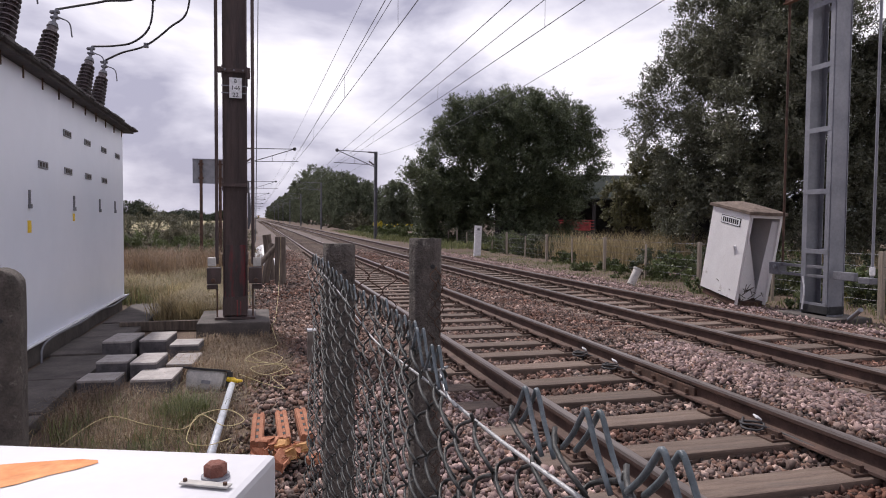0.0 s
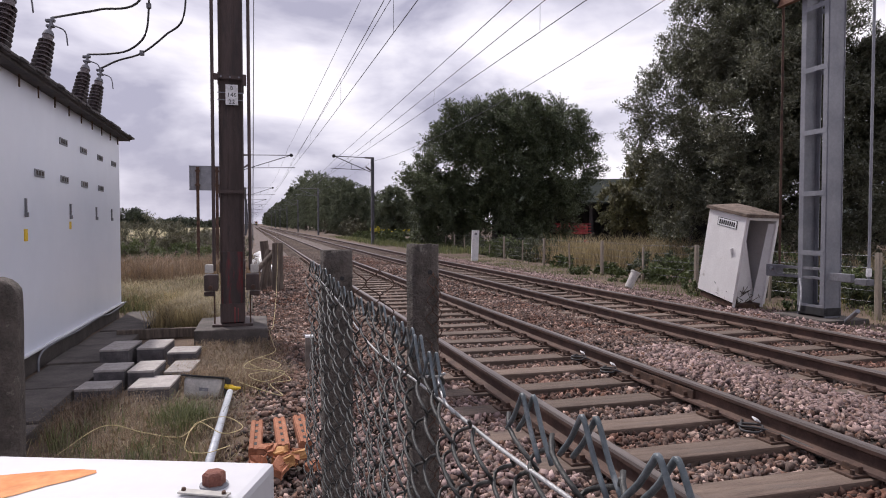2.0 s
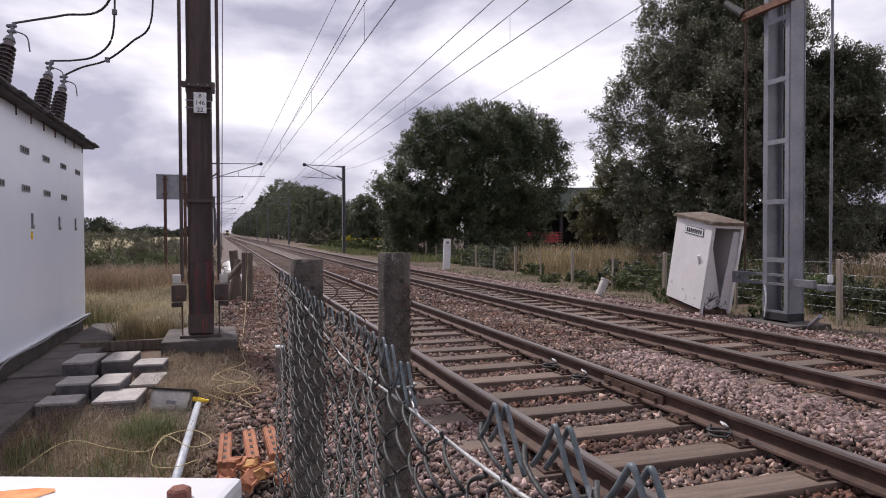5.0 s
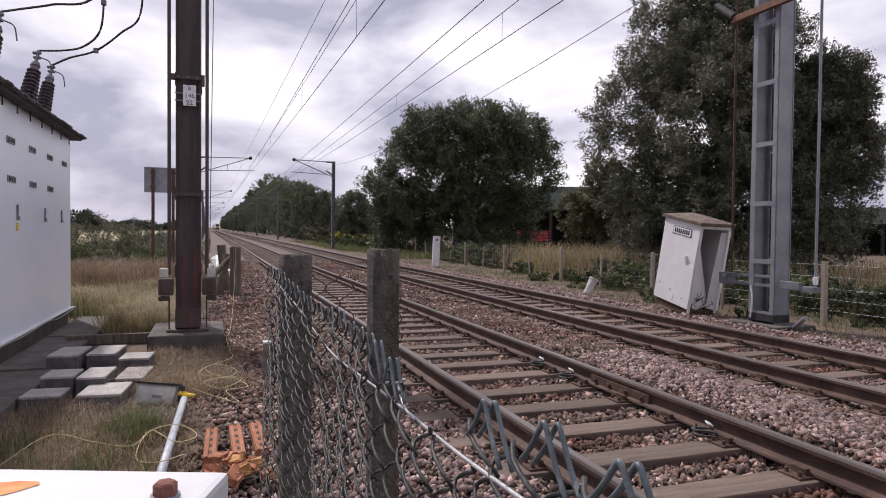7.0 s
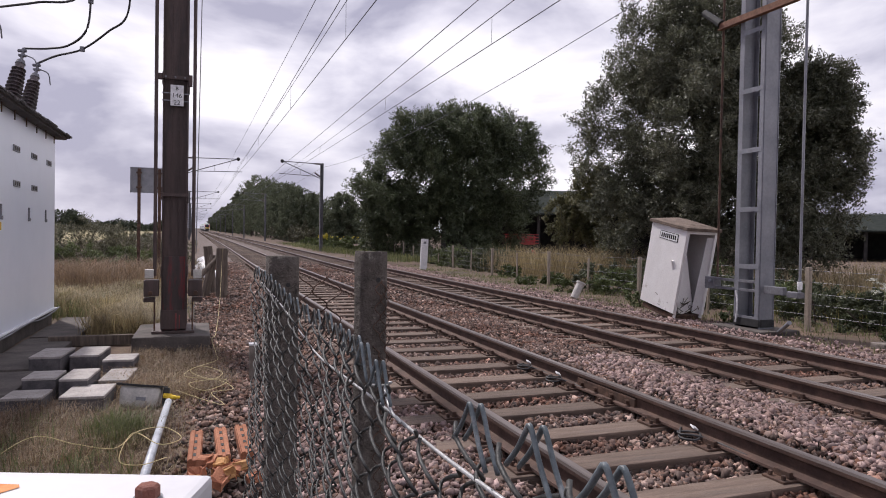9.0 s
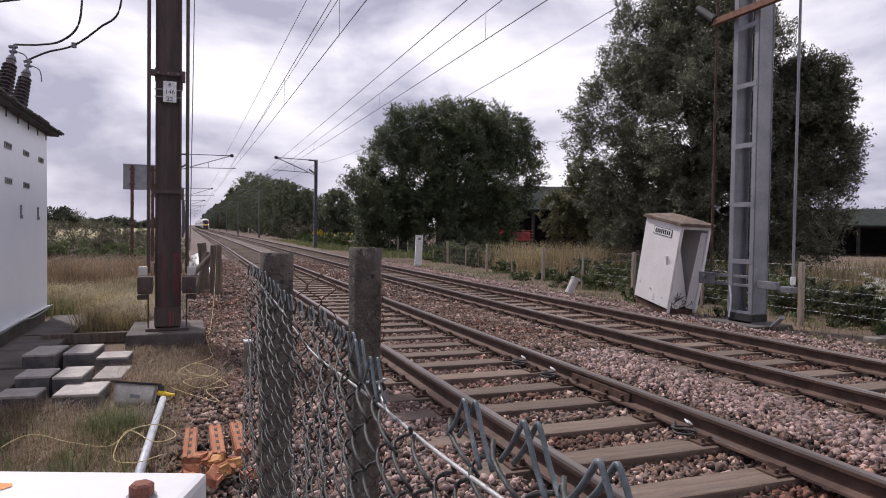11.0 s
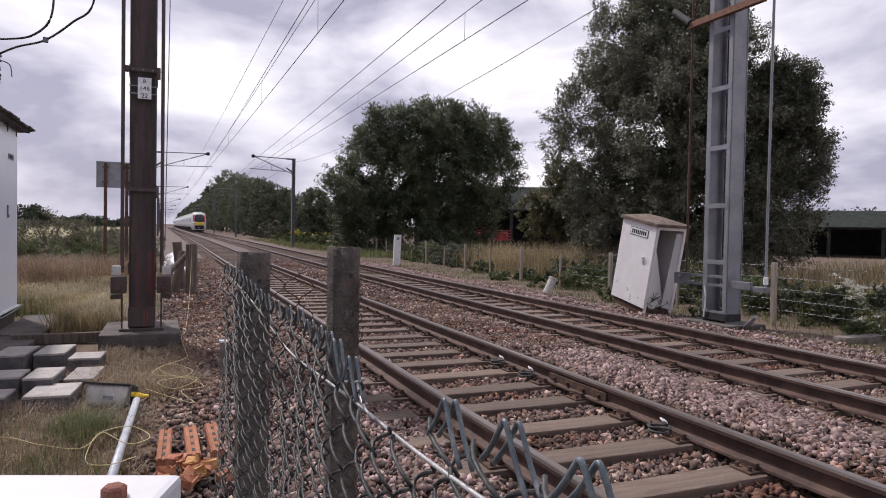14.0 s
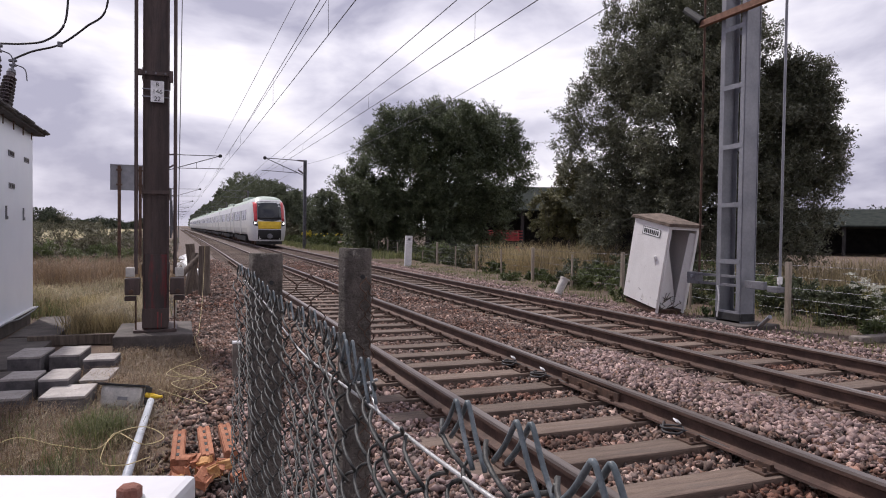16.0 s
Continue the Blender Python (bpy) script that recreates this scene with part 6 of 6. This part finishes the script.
tagged(part("far_woods", raw_mesh("far_woods", v, f, M["leafdark"]), None), "dark trees behind the farm buildings", "woods", kind="stuff")


# ---- farm barns ----
def barn(x, y, w, d, eave, ridge, turn, label):
    b = thing("barn", label, "barn", "farm barns", at=pose(x, y, -0.3, 0, 0, turn))
    part("back_wall", boxes(((0, d / 2, eave / 2), (w, 0.2, eave))), M["barn"], b)
    for s in (-1, 1):
        part("end_wall", boxes(((s * w / 2, 0, eave / 2), (0.2, d, eave))), M["barn"], b)
    for k in range(int(w // 4.5) + 1):
        part("bay_post", boxes(((-w / 2 + 0.2 + k * 4.5, -d / 2, eave / 2), (0.3, 0.3, eave))), M["barn"], b)
    bm = extrude_profile(bmesh.new(), [(-d / 2 - 0.5, eave), (0, ridge), (d / 2 + 0.5, eave), (d / 2 + 0.5, eave + 0.15), (0, ridge + 0.15), (-d / 2 - 0.5, eave + 0.15)], -w / 2 - 0.3, w / 2 + 0.3)
    r = part("roof", bm, M["barnroof"], b, "dark corrugated sheet roof")
    r.matrix_basis = pose(0, 0, 0, 0, 0, 90)
    return b


barn(36, 60, 26, 12, 4.0, 6.6, -22, "open-fronted black farm barn with dark roof")
barn(66, 47, 24, 12, 2.9, 4.7, -48, "low dark farm barn behind rough grass")


def red_trailer():
    t = thing("red_farm_machine", "faded red farm machine parked under the barn", "farm machine", at=pose(27.6, 54.5, -0.5, 0, 0, -20))
    part("hopper", box(bmesh.new(), (0, 0, 1.75), (2.6, 1.6, 0.8), 0.05), M["redmachine"], t)
    part("chassis", boxes(((0, 0, 1.1), (3.4, 1.2, 0.25), 0.02)), M["black"], t)
    for k in range(4):
        part("rail_bar", boxes(((0, -0.84, 1.5 + k * 0.26), (3.2, 0.06, 0.08))), M["redmachine"], t)
    for x in (-1.1, 1.1):
        w = part("wheel", rods(((x, -0.8, 0.6), (x, -0.55, 0.6), 0.58, 0.58, 20)), M["black"], t)
        part("rim", rods(((x, -0.82, 0.6), (x, -0.78, 0.6), 0.3, 0.3, 16)), M["redmachine"], w)


red_trailer()


# ---- the train ----
CAR, CARS = 19.8, 11


def body_profile():
    half = [(0.0, 3.92), (0.55, 3.88), (0.95, 3.74), (1.22, 3.42), (1.36, 2.9), (1.40, 1.9), (1.395, 1.4), (1.37, 1.02), (1.30, 0.86)]
    return half + [(-x, z) for x, z in half[::-1][:-1]]


def train():
    t = thing("passenger_train", "white and grey electric passenger train with a yellow and red nose", "train")
    wheel_mesh = finish(rods(((-0.80, 0, 0.46), (-0.66, 0, 0.46), 0.46, 0.46, 18), ((0.66, 0, 0.46), (0.80, 0, 0.46), 0.46, 0.46, 18), ((-0.7, 0, 0.46), (0.7, 0, 0.46), 0.08, 0.08, 8)), "wheelset", M["rust"])
    frame_mesh = finish(boxes(((-0.98, 0, 0.55), (0.16, 3.2, 0.3), 0.04), ((0.98, 0, 0.55), (0.16, 3.2, 0.3), 0.04), ((0, 0, 0.6), (1.9, 0.5, 0.24), 0.03)), "bogie_frame", M["black"])
    window = finish(boxes(((0, 0, 0), (0.05, 1.45, 0.86), 0.02)), "window", M["glass"])
    door = finish(boxes(((0, 0, 0), (0.04, 1.3, 2.0), 0.02)), "door", M["traingrey"])
    for k in range(CARS):
        y0 = 3.1 + k * CAR if k == 0 else k * CAR + 0.35
        y1 = (k + 1) * CAR - 0.35
        bm = extrude_profile(bmesh.new(), body_profile(), y0, y1)
        for face in bm.faces:
            z = face.calc_center_median().z
            face.material_index = 2 if z > 3.55 else (1 if z < 1.25 else 0)
        car = part("car_body", bm, [M["trainwhite"], M["traingrey"], M["trainroof"]], t, "white coach body with pale green roof")
        for s in (-1, 1):
            for j in range(8):
                y = y0 + 1.6 + j * (y1 - y0 - 3.0) / 7.4
                if j in (2, 6):
                    o = part("door", door, None, car)
                    o.matrix_basis = pose(s * 1.385, y, 1.85, 0, 0, 0)
                else:
                    o = part("window", window, None, car)
                    o.matrix_basis = pose(s * 1.37, y, 2.45, 0, s * -4.5, 0)
        part("roof_pod", boxes(((0, (y0 + y1) / 2, 3.95), (1.5, 5.0, 0.24), 0.06)), M["trainroof"], car)
        part("gangway", boxes(((0, y1 + 0.3, 2.2), (2.2, 0.7, 3.0), 0.05)), M["black"], car)
        part("underframe", boxes(((0, (y0 + y1) / 2, 0.48), (2.2, (y1 - y0) * 0.5, 0.4), 0.05)), M["black"], car)
        for yb in (y0 + 2.2 if k else 4.0, y1 - 2.2):
            bogie = part("bogie", frame_mesh, None, t)
            bogie.matrix_basis = pose(0, yb, 0)
            for q in (-1.1, 1.1):
                w = part("wheelset", wheel_mesh, None, bogie)
                w.matrix_basis = pose(0, q, 0)
    # nose: a raked front, rounded in plan, under a domed roof
    heights = [0.40, 0.62, 0.9, 1.25, 1.6, 1.95, 2.3, 2.7, 3.1, 3.4, 3.6, 3.75, 3.86, 3.92]
    rake = [0.10, 0.03, 0.0, 0.0, 0.05, 0.14, 0.27, 0.44, 0.64, 0.85, 1.10, 1.45, 1.95, 2.60]
    wide = [1.22, 1.30, 1.35, 1.385, 1.395, 1.40, 1.39, 1.375, 1.33, 1.23, 1.09, 0.93, 0.65, 0.25]

    def front(x, z):
        w, yf = float(np.interp(z, heights, wide)), float(np.interp(z, heights, rake))
        return 3.1 - (3.1 - yf) * max(0.0, 1 - (abs(x) / w) ** 4.5) ** (1 / 4.5)

    bm = bmesh.new()
    rings = []
    for z, w in zip(heights, wide):
        xs_ring = [w * math.sin(math.pi / 2 * q / 10) for q in range(-10, 11)]
        rings.append([bm.verts.new((x, front(x, z), z)) for x in xs_ring])
    for a, b in zip(rings, rings[1:]):
        for k in range(20):
            face = bm.faces.new((a[k], a[k + 1], b[k + 1], b[k]))
            face.material_index = 1 if a[k].co.z > 3.55 else 0
    nose = part("nose", bm, [M["trainwhite"], M["trainroof"]], t, "white rounded train nose", True)

    def panel(name, corners, proud, mat, label):
        """A panel laid on the curved front, given by its four corners."""
        bm = bmesh.new()
        (ax, az), (bx, bz), (cx, cz), (dx, dz) = corners
        grid = []
        for q in range(7):
            row = []
            for p in range(7):
                u, w = p / 6, q / 6
                x = (ax + (bx - ax) * u) * (1 - w) + (dx + (cx - dx) * u) * w
                z = (az + (bz - az) * u) * (1 - w) + (dz + (cz - dz) * u) * w
                row.append((bm.verts.new((x * 1.002, front(x, z) - proud, z)), bm.verts.new((x, front(x, z) + 0.03, z))))
            grid.append(row)
        for q in range(6):
            for p in range(6):
                for side in (0, 1):
                    bm.faces.new((grid[q][p][side], grid[q][p + 1][side], grid[q + 1][p + 1][side], grid[q + 1][p][side]))
        rim = [grid[0][p] for p in range(7)] + [grid[q][6] for q in range(1, 7)] + [grid[6][p] for p in range(5, -1, -1)] + [grid[q][0] for q in range(5, 0, -1)]
        for m0, m1 in zip(rim, rim[1:] + rim[:1]):
            bm.faces.new((m0[0], m1[0], m1[1], m0[1]))
        bmesh.ops.recalc_face_normals(bm, faces=bm.faces)
        return part(name, bm, M[mat], nose, label, True)

    panel("windscreen", [(-0.90, 2.06), (0.90, 2.06), (0.86, 3.46), (-0.86, 3.46)], 0.020, "glass", "dark raked windscreen")
    panel("screen_sill", [(-0.30, 1.92), (0.30, 1.92), (0.88, 2.06), (-0.88, 2.06)], 0.022, "glass", "pointed black lower edge of the windscreen")
    for sx in (-1, 1):
        panel("red_pillar", [(sx * 0.92, 1.93), (sx * 1.13, 1.93), (sx * 1.17, 3.36), (sx * 0.88, 3.46)], 0.016, "trainred", "red windscreen pillar")
        panel("headlight_bezel", [(sx * 0.88, 1.54), (sx * 1.16, 1.60), (sx * 1.18, 1.90), (sx * 0.92, 1.90)], 0.012, "black", "black headlight surround")
        panel("headlight", [(sx * 0.98, 1.68), (sx * 1.12, 1.70), (sx * 1.13, 1.84), (sx * 0.99, 1.83)], 0.028, "headlight", "lit white headlight")
    panel("yellow_panel", [(-0.84, 1.34), (0.84, 1.34), (0.88, 1.90), (-0.88, 1.90)], 0.018, "yellow", "yellow warning panel")
    panel("coupler_recess", [(-0.86, 0.52), (0.86, 0.52), (0.86, 1.27), (-0.86, 1.27)], 0.014, "ink", "black coupler recess")
    part("coupler", rods(((0, -0.25, 0.78), (0, 0.1, 0.78), 0.17, 0.22, 14)), M["darksteel"], nose, "grey automatic coupler")
    part("snow_plough", boxes(((0, 0.35, 0.28), (1.9, 0.3, 0.26), 0.04)), M["black"], nose)
    for sx in (-1, 1):
        part("wiper", rods(((sx * 0.1, front(0.1, 2.1) - 0.03, 2.10), (sx * 0.55, front(0.5, 2.5) - 0.03, 2.50), 0.012, 0.010, 5)), M["black"], nose)
    return t


the_train = train()


def motions():
    """The train runs towards the viewer along the far track."""
    rows = []
    for k in range(33):
        t = k * 0.5
        y = 51.5 + (16.0 - t) * 43.0
        nose, tail = TRACKS[1] + bend(y), TRACKS[1] + bend(y + 215)
        rows.append((t, pose(nose, y, RAIL_TOP + rise(y), math.degrees(math.atan2(rise(y + 215) - rise(y), 215)), 0, math.degrees(math.atan2(nose - tail, 215)))))
    walk(the_train, rows)


motions()
